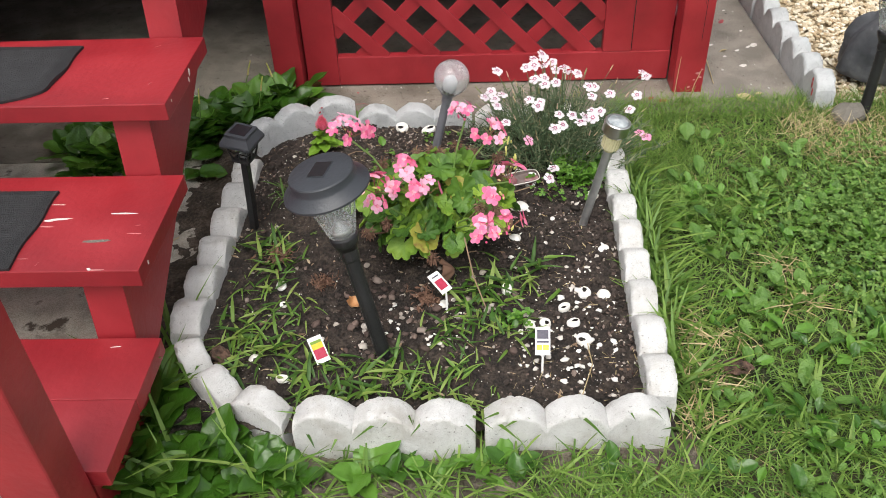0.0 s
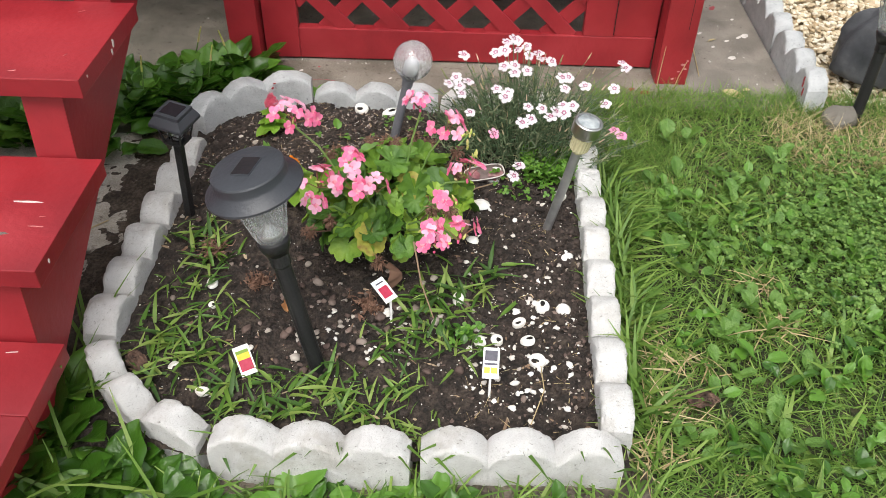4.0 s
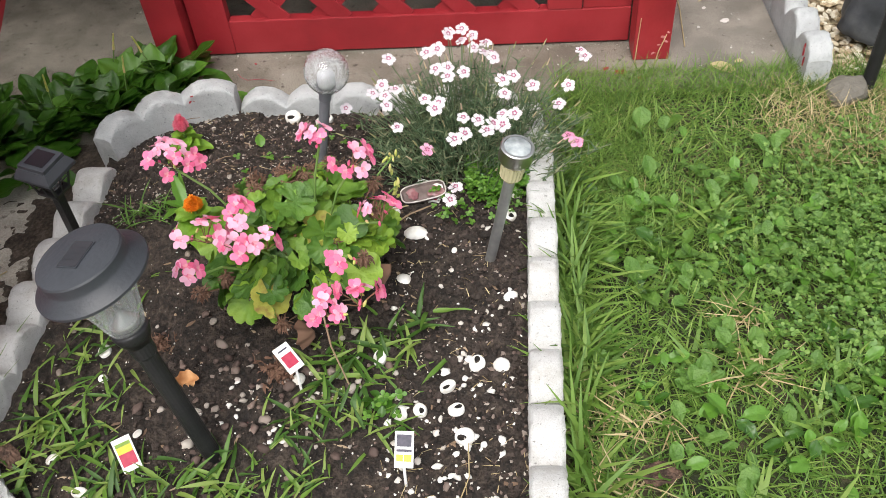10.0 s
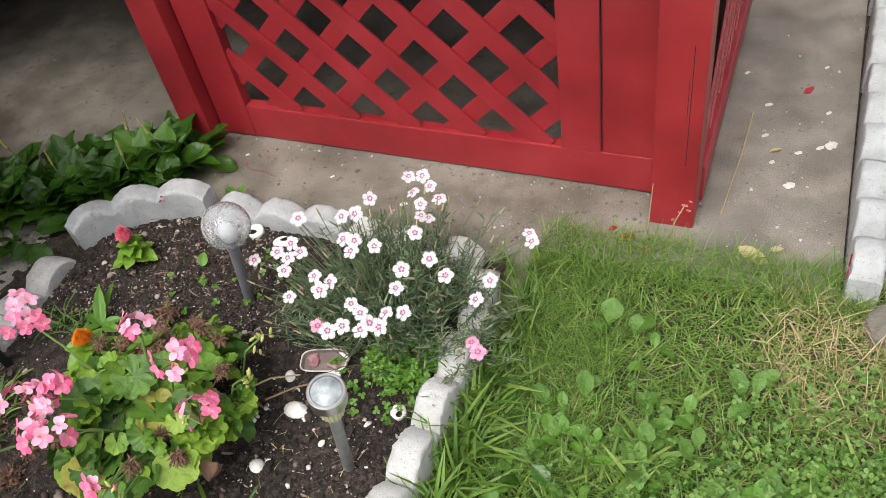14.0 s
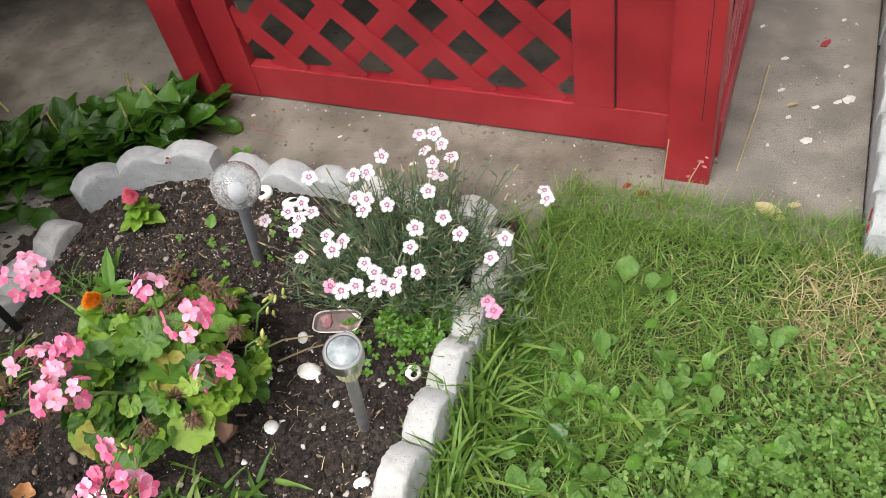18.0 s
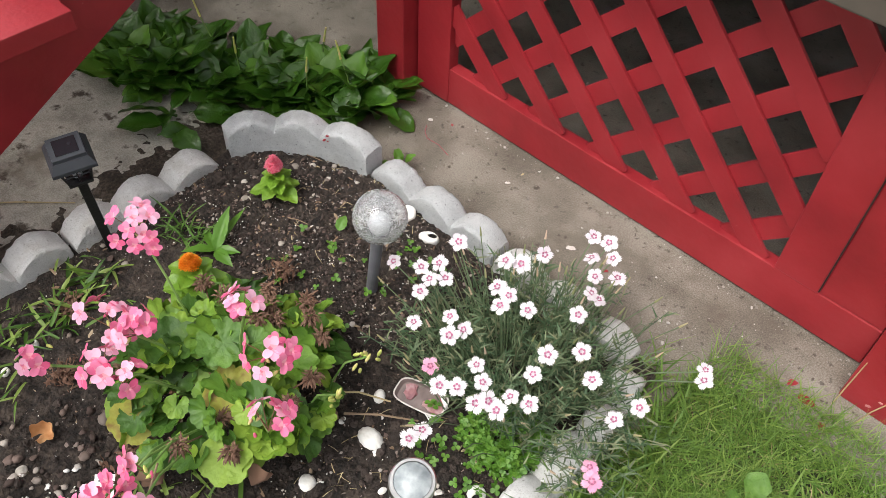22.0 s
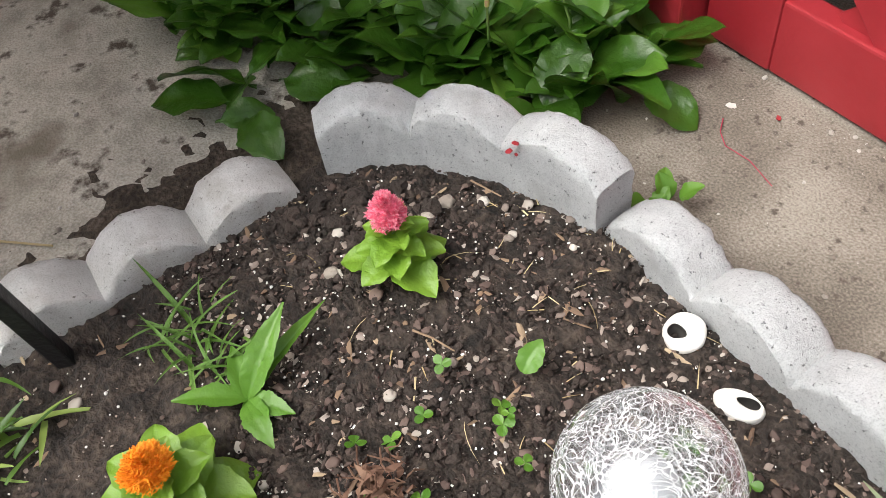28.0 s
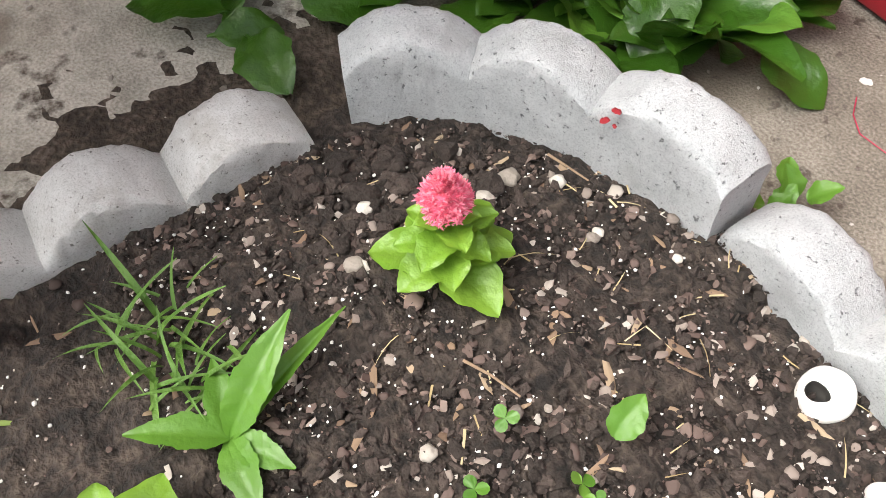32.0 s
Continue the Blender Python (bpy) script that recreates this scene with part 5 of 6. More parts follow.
# ---- white pinks ----
def dianthus(at):
    r = np.random.default_rng(9)
    ob = empty("dianthus", pose(*at), "clump of white dianthus with crimson eyes and grey-green leaves", "flower plant")
    base = Vector(at)
    v, f = leaf(lambda u: 0.034 * (1 - u) ** 0.5 + 0.004, 3, 0.35, 0.1, cols=1)
    # short leaf pairs along many thin shoots, thickest in the middle
    tuft = []
    shoots = 540
    for k in range(shoots):
        a, d = r.random() * 6.283, math.sqrt(r.random())
        foot = np.array([0.02 + 0.185 * d * math.cos(a), 0.20 * d * math.sin(a), 0.0])
        rise = (0.24 - 0.12 * d * d) * (0.35 + 0.65 * r.random())
        tip = foot + np.array([0.10 * d * math.cos(a) + r.normal(0, 0.025), 0.10 * d * math.sin(a) + r.normal(0, 0.025), rise])
        if foot[1] < -0.10 or tip[1] < -0.15 or (tip[1] > 0.12 and tip[0] > 0.06 and k % 4):
            continue
        m = int(9 + rise * 70)
        u = np.sort(r.random(m))
        pl = foot + (tip - foot) * u[:, None] + np.array([0, 0, -0.02]) * (u * (1 - u))[:, None]
        s = 0.013 + 0.017 * r.random(m)
        tuft.append(scatter(v, f, pl, rotations(r.random(m) * 6.283, 0.35 + 0.6 * r.random(m), r.normal(0, 0.6, m)), np.stack([s * 2.1, s, s], -1)))
        tuft.append(tube([foot, (foot + tip) / 2 + r.normal(0, 0.006, 3), tip], 0.0010, 3))
    w, q = join(tuft)
    mesh_object("foliage", w, q, BLUELEAF, ob)
    pet = leaf(lambda u: 0.035 + 0.40 * math.sin(math.pi / 2 * min(1.0, u / 0.78)) ** 1.4 - 0.5 * max(0.0, u - 0.78), 6, 0.08, 0.06, 0.05, cols=6)
    pet[0][-7:, 1] += np.array([-0.20, 0.04, -0.13, 0.12, -0.13, 0.05, -0.20])
    fl = [scatter(pet[0], pet[1], np.zeros((1, 3)), rotations(np.array([1.2566 * k]), np.array([0.12]), np.array([0.15])), np.array([1.0])) for k in range(5)]
    FL = join(fl)
    ring = []
    # five short arcs, one on each petal, and a small throat
    for k in range(5):
        for i in range(4):
            a0, a1 = 1.2566 * k + 0.27 * (i - 2), 1.2566 * k + 0.27 * (i - 1)
            e0, e1 = abs(i - 2) / 2, abs(i - 1) / 2
            quad = [((0.17 + 0.03 * e) * math.cos(a + 1.5708), (0.17 + 0.03 * e) * math.sin(a + 1.5708), 0.15) for a, e in ((a0, e0), (a1, e1))]
            quad += [((0.43 - 0.09 * e) * math.cos(a + 1.5708), (0.43 - 0.09 * e) * math.sin(a + 1.5708), 0.20) for a, e in ((a1, e1), (a0, e0))]
            ring.append((np.array(quad), [(0, 1, 2, 3)]))
    EYE = join(ring)
    inner = [(0.197, 2.210, 0.342), (0.093, 2.146, 0.253), (0.159, 2.152, 0.288), (0.179, 2.182, 0.290), (0.189, 2.145, 0.285), (0.211, 2.162, 0.290), (0.194, 2.114, 0.280), (0.219, 2.074, 0.248),
             (0.286, 2.096, 0.308), (0.308, 2.071, 0.300), (0.317, 2.100, 0.295), (0.284, 2.052, 0.200), (0.370, 2.075, 0.270), (0.352, 2.002, 0.267), (0.375, 2.021, 0.267), (0.404, 2.052, 0.280),
             (0.424, 2.012, 0.280), (0.436, 2.027, 0.288), (0.459, 2.026, 0.285), (0.459, 2.059, 0.288), (0.486, 2.077, 0.276), (0.337, 1.945, 0.140), (0.351, 1.964, 0.160)]
    outer = [(0.284, 2.243, 0.335), (0.309, 2.258, 0.335), (0.332, 2.289, 0.355), (0.307, 2.196, 0.320), (0.334, 2.194, 0.325), (0.335, 2.171, 0.315), (0.370, 2.207, 0.303), (0.324, 2.475, 0.250),
             (0.356, 2.485, 0.250), (0.384, 2.461, 0.245), (0.356, 2.427, 0.250), (0.387, 2.396, 0.250), (0.418, 2.429, 0.240), (0.414, 2.341, 0.270), (0.433, 2.338, 0.270), (0.439, 2.262, 0.303),
             (0.459, 2.149, 0.317), (0.464, 2.106, 0.310), (0.485, 2.219, 0.280), (0.530, 2.192, 0.270), (0.615, 2.218, 0.250), (0.592, 2.186, 0.220), (0.610, 2.101, 0.190), (0.627, 2.085, 0.185), (0.654, 2.359, 0.253), (0.664, 2.345, 0.245)]
    for k, (x, y, z) in enumerate(inner + outer):
        p = Vector((x, y, z)) - base
        foot = Vector((p.x * 0.45, p.y * 0.45, 0.06))
        w, q = tube([foot, foot.lerp(p, 0.55) + Vector((0, 0, 0.022)), p - Vector((0, 0, 0.004))], 0.0013, 5)
        st = mesh_object("flower_stem", w, q, BLUELEAF, ob)
        d = Vector((r.normal(0.10, 0.24), r.normal(-0.35, 0.24), 1)).normalized()
        tq = np.array([d.to_track_quat("Z", "Y").to_matrix() @ Matrix.Rotation(r.random() * 6.28, 3, "Z")])
        sz = np.array([0.0148 + 0.0036 * r.random()])
        w, q = scatter(FL[0], FL[1], np.array([p]), tq, sz)
        mesh_object("blossom", w, q, PALEPINK if k in (11, 45, 46) else WHITEPETAL, st, smooth=True)
        w, q = scatter(EYE[0], EYE[1], np.array([p + d * 0.0018]), tq, sz * 0.92)
        mesh_object("blossom_eye", w, q, CRIMSON, st)
    # closed buds and spent calyces standing among the leaves
    for k in range(70):
        a, d = r.random() * 6.283, math.sqrt(r.random())
        foot = Vector((0.02 + 0.17 * d * math.cos(a), 0.19 * d * math.sin(a), 0.05))
        tip = foot + Vector((0.10 * d * math.cos(a) + r.normal(0, 0.02), 0.10 * d * math.sin(a) + r.normal(0, 0.02), (0.20 - 0.07 * d) * (0.6 + 0.5 * r.random())))
        w, q = tube([foot, foot.lerp(tip, 0.5) + Vector((0, 0, 0.012)), tip], 0.0010, 4)
        st = mesh_object("bud_stem", w, q, BLUELEAF, ob)
        up = (tip - foot).normalized()
        w, q = tube([tip - up * 0.002, tip + up * 0.008, tip + up * 0.017], 0.0024, 6, 0.45)
        mesh_object("bud", w, q, BUDTAN, st)


dianthus((0.36, 2.20, 0.045))
blades("edge_grass", uniform(260, 0.50, 0.66, 2.15, 2.5, 31), flat0, 0.085, GRASS, "grass growing through the flower clump", 1.0, (0.5, 1.3), seed=32)


# ---- celosias ----
def celosia(at, mat, leafmat, label, plume, leaves, seed, leaf_len=0.055, stem=0.05, tall=1.15):
    r = np.random.default_rng(seed)
    ob = empty("celosia", pose(*at), label, "flower plant", "celosia plants")
    w, q = tube([(0, 0, -0.02), (0, 0, stem)], 0.004, 8)
    mesh_object("stem", w, q, STEM, ob)
    for k in range(leaves):
        u = k / leaves
        s = leaf_len * (1.12 - 0.6 * u) * (0.85 + 0.3 * r.random())
        turn = rotations(np.array([2.4 * k]), np.array([0.02 + 0.55 * u + r.normal(0, 0.08)]), np.array([r.normal(0, 0.15)]))
        lv = OVATE[k % 3]
        w, q = scatter(lv[0], lv[1], np.array([[0, 0, 0.012 + (stem - 0.012) * u]]), turn, np.array([[s * 1.22, s, s]]))
        mesh_object("leaf", w, q, leafmat, ob, smooth=True)
    # a dense dome of small tapering tufts round a core
    n = 3600
    g = r.normal(0, 1, (n, 3))
    g /= np.linalg.norm(g, axis=1)[:, None]
    g[:, 2] = np.abs(g[:, 2]) * 1.25 - 0.25
    lump = np.array([1 + 0.22 * noise.noise(Vector(d) * 2.6 + Vector((seed, 0, 0))) for d in g])
    pl = g * plume * np.array([0.86, 0.86, tall]) * (lump * (0.72 + 0.30 * r.random(n)))[:, None] * (1 - 0.34 * np.clip(g[:, 2:], 0, 1) * np.array([1, 1, 0])) + np.array([0, 0, stem + plume * 0.7])
    v, f = leaf(lambda u: 0.20 * (1 - u) + 0.05, 2, 0.1, 0.2, cols=1)
    up = g * np.array([1, 1, 0.8]) * 0.7 + r.normal(0, 0.35, (n, 3)) + np.array([0, 0, 0.75])
    tq = np.array([Vector(d).to_track_quat("Y", "Z").to_matrix() for d in up])
    w, q = scatter(v, f, pl - g * plume * 0.1, tq, plume * (0.10 + 0.10 * r.random(n)))
    core = [(0.62 * plume * math.sin(a), stem + plume * 0.7 - 0.62 * plume * tall * math.cos(a)) for a in np.linspace(0, math.pi, 9)]
    core[0], core[-1] = (0, core[0][1]), (0, core[-1][1])
    part("plume_core", lathe_bm(core, 12), mat, ob, smooth=True)
    mesh_object("plume", w, q, mat, ob, "feathery flower plume")
    return ob


celosia((-0.336, 2.188, 0.098), HOTPINK, LIGHTWEED, "small pink plumed celosia with bright green leaves", 0.0235, 19, 1, 0.052, 0.074, 1.30)
celosia((-0.228, 1.890, 0.095), ORANGE, LIGHTWEED, "orange plumed celosia with yellow-green leaves", 0.0265, 17, 2, 0.072, 0.078, 0.85)
tw = empty("tall_leaf_weed", pose(-0.300, 1.985, 0.088), "upright serrated lance-leaved weed in the soil", "weed")
for yaw, tl, s, wide in ((24, 0.80, 0.098, 0.95), (16, 0.42, 0.120, 0.42), (-95, 0.25, 0.062, 1.4), (-60, 0.35, 0.055, 1.4), (150, 0.5, 0.07, 1.3), (75, 0.4, 0.06, 1.3)):
    w, q = scatter(SERRATE[0], SERRATE[1], np.array([[0, 0, 0.006]]), rotations(np.array([radians(yaw)]), np.array([tl]), np.array([0.2])), np.array([[s * wide, s, s]]))
    mesh_object("leaf", w, q, MIDWEED, tw, smooth=True)

# weeds in the bed
CRAB = leaf(lambda u: 0.060 * math.sin(math.pi * min(1.0, 0.25 + 0.75 * u)) ** 0.8 + 0.003, 6, 0.35, 0.15, 0.01, cols=2)
CRABS = [CRAB, leaf(lambda u: 0.050 * math.sin(math.pi * min(1.0, 0.25 + 0.75 * u)) ** 0.8 + 0.003, 7, 0.55, 0.2, 0.02, cols=2), leaf(lambda u: 0.066 * math.sin(math.pi * min(1.0, 0.3 + 0.7 * u)) + 0.003, 6, 0.15, 0.3, 0.03, cols=2)]
ARCH = leaf(lambda u: 0.034 * math.sin(math.pi * min(1.0, 0.3 + 0.7 * u)) ** 0.7 + 0.002, 9, 0.62, 0.25, 0.01, cols=2)
for i, (x, y, n, s, rise) in enumerate([(-0.400, 1.968, 11, 0.075, 0.8), (-0.420, 1.950, 8, 0.060, 0.5), (-0.372, 1.960, 9, 0.064, 0.6), (-0.345, 1.985, 6, 0.050, 0.4), (-0.44, 1.985, 5, 0.050, 0.4)]):
    rosette("grass_weed", (x, y, float(soil_z(x, y)) + 0.004), n, s, LAWNWEED, "loose tuft of thin arching grass in the soil", ARCH, (0.35, 0.65 + rise), "grass weed", "crabgrass tufts", seed=360 + i, spread=0.012)
for i, (x, y, n, s) in enumerate([(-0.44, 1.72, 22, 0.10), (-0.38, 1.66, 18, 0.09), (-0.40, 1.55, 12, 0.08), (-0.45, 1.42, 22, 0.10), (-0.36, 1.36, 22, 0.10),
                                 (-0.26, 1.28, 20, 0.10), (-0.12, 1.26, 24, 0.10), (0.0, 1.24, 20, 0.09), (-0.04, 1.30, 18, 0.09), (0.08, 1.30, 16, 0.08), (-0.20, 1.20, 22, 0.09), (0.12, 1.20, 14, 0.08),
                                 (0.12, 1.46, 16, 0.10), (0.16, 1.54, 18, 0.12), (0.22, 1.60, 14, 0.13), (0.10, 1.56, 14, 0.11), (0.30, 1.64, 8, 0.12), (0.06, 1.40, 12, 0.09), (-0.48, 1.30, 16, 0.11), (0.19, 1.40, 12, 0.08), (-0.32, 1.48, 10, 0.08)]):
    rosette("grass_weed", (x, y, float(soil_z(x, y)) + 0.006), int(n * 1.3), s * 0.72, CRABGRASS, "spreading crabgrass tuft in the soil", CRABS, (-0.02, 0.85), "grass weed",
            "crabgrass tufts", seed=330 + i, spread=0.032)
blades("bed_grass", np.concatenate([uniform(110, -0.52, 0.16, 1.17, 1.34, 334), uniform(50, -0.50, -0.30, 1.3, 1.8, 335), uniform(50, 0.05, 0.30, 1.38, 1.66, 336)]), lambda x, y: soil_z(x, y) + 0.006, 0.045, GRASS, "loose grass blades over the soil", 1.9, (-0.05, 0.7), seed=337)
q = np.concatenate([uniform(26, -0.22, 0.05, 2.0, 2.2, 41), uniform(50, 0.28, 0.5, 1.95, 2.1, 42), uniform(14, 0.19, 0.26, 1.42, 1.47, 43), uniform(12, -0.05, 0.10, 2.22, 2.32, 44)])
clovers("bed_clover", q, soil_z, 0.0085, MIDWEED, "small clover seedlings on the soil", 0.022, seed=45)
clovers("bed_clover", uniform(560, 0.37, 0.515, 2.03, 2.16, 46), soil_z, 0.0072, MIDWEED, "leafy sprouts under the white flowers", 0.05, seed=47)
rosette("weed_sprout", (0.21, 1.445, 0.05), 9, 0.035, WEED, "small dark green seedling in the soil", OVAL, (0.3, 1.0), group="weed sprouts", seed=74, wide=1.3)

# ---- stones, shells and litter ----
allbed = lambda n, s: uniform(n, -0.53, 0.50, 1.16, 2.41, s)
back = lambda n, s: uniform(n, -0.53, 0.12, 1.95, 2.42, s)
sizes = lambda n, s, low, high, power: low + high * np.random.default_rng(s).random(n) ** power
stone_field("soil_clods", CLOD, np.concatenate([allbed(7000, 51), back(16000, 71)]), sizes(23000, 51, 0.0009, 0.0046, 6), soil_z, "loose dark crumbs of soil", 0.75, 0.2, rough=0.5, long=1.7, tip=0.6)
stone_field("pebbles", PEBBLE, np.concatenate([allbed(2400, 52), back(3400, 72)]), sizes(5800, 52, 0.0009, 0.0040, 3.4), soil_z, "small flat brown stone chips on the soil", 0.42, 0.1, rough=0.42, long=1.8, tip=0.4)
stone_field("pebbles", PEBBLE, np.concatenate([allbed(200, 521), back(70, 721)]), sizes(270, 53, 0.0022, 0.0046, 2), soil_z, "rounded brown and grey pebbles on the soil", 0.6, 0.15, rough=0.18, long=1.5, smooth=True, level=2)
stone_field("pebbles", PEBBLE, np.concatenate([back(900, 725), allbed(700, 726)]), sizes(1600, 727, 0.0014, 0.0036, 2.6), soil_z, "flat reddish-brown stone chips on the soil", 0.3, 0.05, rough=0.4, long=1.6, tip=0.35)
stone_field("perlite", PERLITE, np.concatenate([allbed(1500, 53), back(1300, 73)]), sizes(2800, 54, 0.0005, 0.0015, 1.8), soil_z, "white perlite grains in the soil", 0.8, 0.0, rough=0.3)
stone_field("soil_clods", CLOD, np.concatenate([uniform(60, -0.50, -0.40, 2.10, 2.22, 711), uniform(26, -0.47, -0.36, 2.19, 2.27, 712)]), sizes(86, 55, 0.004, 0.009, 2), soil_z, "large lumps of dry soil", 0.7, 0.2, rough=0.3, level=2)
rp = np.random.default_rng(54)
white = np.stack([0.36 + 0.10 * rp.normal(0, 1, 150), 1.38 + 0.09 * rp.normal(0, 1, 150)], -1)
white = white[(white[:, 0] < 0.48) & (white[:, 1] > 1.17)]
stone_field("white_stones", GRAVELWHITE, white, 0.002 + 0.0062 * rp.random(len(white)) ** 2.2, soil_z, "scattered white stones and shell bits", 0.6, 0.1, smooth=True, level=2, long=1.5)
mid = np.stack([-0.02 + 0.12 * rp.normal(0, 1, 110), 1.50 + 0.09 * rp.normal(0, 1, 110)], -1)
stone_field("white_stones", PEBBLE, mid, 0.004 + 0.007 * rp.random(110) ** 2, soil_z, "pale pebbles on the soil", 0.7, 0.1, smooth=True, level=2, long=1.4)
chips = np.concatenate([allbed(330, 55), back(120, 551)])
stone_field("wood_chips", CHIP, chips, 0.0015 + 0.0025 * rp.random(450), soil_z, "brown bark and straw bits on the soil", 0.35, 0.05, long=6.0)
blades("dry_straw", np.concatenate([uniform(60, -0.48, -0.05, 2.08, 2.40, 56), uniform(90, 0.2, 0.5, 1.2, 1.75, 57), uniform(60, 0.2, 0.45, 1.75, 2.05, 58)]), lambda x, y: soil_z(x, y) + 0.006, 0.036, DRY, "dry straw bits lying on the soil", 0.8, (-0.05, 0.25), seed=59)
grit = np.concatenate([uniform(420, -0.5, 1.28, 2.48, 2.79, 61), uniform(260, -0.37, 0.84, 2.765, 2.797, 66), uniform(300, 1.0, 1.28, 2.6, 3.9, 62), uniform(220, -1.3, -0.62, 1.4, 2.3, 63), uniform(300, -0.4, 0.8, 2.85, 4.2, 64), uniform(120, -1.6, -0.6, 2.6, 3.6, 67), uniform(420, 0.45, 1.28, 2.52, 2.64, 68)])
stone_field("slab_grit", GRIT, grit, sizes(len(grit), 64, 0.0008, 0.0045, 6), flat0, "grit and small stones on the concrete", 0.6, 0.1, rough=0.4)
stone_field("gravel", GRAVEL, uniform(5600, 1.36, 2.5, 2.60, 4.0, 65), 0.009 + 0.010 * np.random.default_rng(65).random(5600), flat0, "tan and yellow landscaping gravel", 0.7, 0.1)


def shell(at, size, yaw, tilt, label, hollow=True, slim=0.88):
    """A smooth white shell with one dark opening to a side, or a ribbed half shell lying face down."""
    steps = 40
    if hollow:
        rings = [(1.0, 0.0, -0.35), (1.02, 0.0, 0.0), (0.96, 0.02, 0.18), (0.84, 0.06, 0.30), (0.68, 0.14, 0.34), (0.54, 0.22, 0.32), (0.46, 0.27, 0.24), (0.42, 0.29, 0.05), (0.36, 0.29, -0.12), (0.02, 0.29, -0.2)]
    else:
        rings = [(1.0, 0.0, -0.06), (1.0, 0.0, 0.0), (0.90, 0.0, 0.14), (0.75, 0.02, 0.27), (0.58, 0.06, 0.37), (0.40, 0.12, 0.44), (0.2, 0.2, 0.47), (0.02, 0.26, 0.48)]
    v, f, idx = [], [], []
    for n, (k, off, z) in enumerate(rings):
        for j in range(steps):
            a = 2 * math.pi * j / steps
            rib = 1 + (0.02 * math.sin(2 * a + size * 900) + 0.012 * math.sin(5 * a) if hollow else 0.03 * math.cos(a * 13) * k)
            squeeze = 1.0 if k > 0.6 or not hollow else 0.75 + 0.2 * math.cos(a)
            v.append((k * rib * math.cos(a) + off * 1.1, slim * k * rib * squeeze * math.sin(a) + off * 0.6, z + (0.05 * math.sin(a + 1) if hollow and k < 0.9 else 0)))
    for n in range(len(rings) - 1):
        for j in range(steps):
            a, b = n * steps + j, n * steps + (j + 1) % steps
            f.append((a, b, b + steps, a + steps))
            idx.append(1 if hollow and n >= 6 else 0)
    f.append(tuple((len(rings) - 1) * steps + j for j in range(steps)))
    idx.append(1 if hollow else 0)
    ob = mesh_object("sea_shell", np.array(v) * size, f, [SHELL, DARKHOLE], smooth=True, index=idx)
    ob.matrix_world = pose(at[0], at[1], at[2], math.degrees(tilt), 0, math.degrees(yaw))
    return tagged(ob, label, "shell", "sea shells")


SH = "white sea shell lying on the soil"
for i, (x, y, s, hol) in enumerate([(0.254, 1.926, 0.028, 0), (0.401, 1.555, 0.018, 1), (0.449, 1.556, 0.018, 0), (0.344, 1.497, 0.017, 1), (0.293, 1.442, 0.015, 1), (0.362, 1.446, 0.016, 1), (0.205, 1.563, 0.018, 1),
                                    (0.063, 1.540, 0.013, 0), (0.045, 1.518, 0.014, 0), (-0.111, 2.381, 0.021, 1), (-0.022, 2.364, 0.024, 1), (-0.375, 1.585, 0.015, 1), (-0.318, 1.268, 0.015, 1), (-0.246, 1.389, 0.010, 0),
                                    (0.237, 1.786, 0.018, 0), (0.47, 1.728, 0.017, 0), (0.256, 1.434, 0.015, 1), (0.38, 1.384, 0.019, 1), (0.345, 1.87, 0.009, 0), (-0.36, 1.52, 0.010, 1), (-0.40, 1.34, 0.013, 0), (0.20, 2.00, 0.016, 0),
                                    (0.488, 2.060, 0.019, 1), (0.471, 1.984, 0.019, 1)]):
    shell((x, y, float(soil_z(x, y)) + (0.35 if hol else 0.10) * s + 0.002), s, 3.6 if i == 9 else 1.3 * i, -0.25 if i == 9 else 0.25 * math.sin(2.1 * i), SH + (", dark opening up" if hol else ", ribbed side up"), bool(hol), 1.05 if i == 9 else 0.58 if i == 10 else (0.88 if i % 3 else 0.72))
for i, (x, y, s) in enumerate([(-0.211, 2.168, 0.0085), (-0.217, 2.099, 0.0105), (-0.313, 2.318, 0.008), (-0.381, 2.126, 0.0130), (-0.203, 2.19, 0.005), (-0.26, 2.36, 0.007), (-0.295, 2.385, 0.009), (-0.31, 2.31, 0.0095), (-0.155, 2.41, 0.009), (-0.43, 2.16, 0.012), (-0.39, 2.255, 0.013), (-0.16, 1.66, 0.014), (-0.405, 2.29, 0.016), (-0.38, 2.325, 0.012),
                                (0.12, 1.62, 0.01), (-0.145, 1.44, 0.016)]):
    s *= 0.62
    v, f = rough_stone(100 + i, 0.65, 0.14, 3)
    ob = mesh_object("stone", v * s, f, STONE, smooth=True)
    ob.matrix_world = pose(x, y, float(soil_z(x, y)) + 0.004, 0, 0, 40 * i)
    tagged(ob, "rounded pale garden stone on the soil", "stone", "garden stones")


def plant_tag(at, yaw, lean, w, h, colours, label):
    ob = empty("plant_label", pose(*at, 90 - lean, 0, yaw), label, "plant label", "plant labels")
    part("card", box_bm((-w / 2, -0.004, -0.0006), (w / 2, h, 0.0006), 0.0004), TAGWHITE, ob)
    foot = ob.matrix_world.inverted() @ Vector((at[0], at[1] - 0.015, float(soil_z(at[0], at[1])) - 0.03))
    w_, q = tube([foot, foot * 0.4, (0, 0.002, -0.001)], 0.0028, 6)
    mesh_object("stake", w_, q, TAGWHITE, ob)
    for k, (x0, y0, x1, y1, mat) in enumerate(colours):
        part("print_patch", box_bm((x0 * w - w / 2, y0 * h, 0.0006), (x1 * w - w / 2, y1 * h, 0.0011), 0.0), mat, ob)


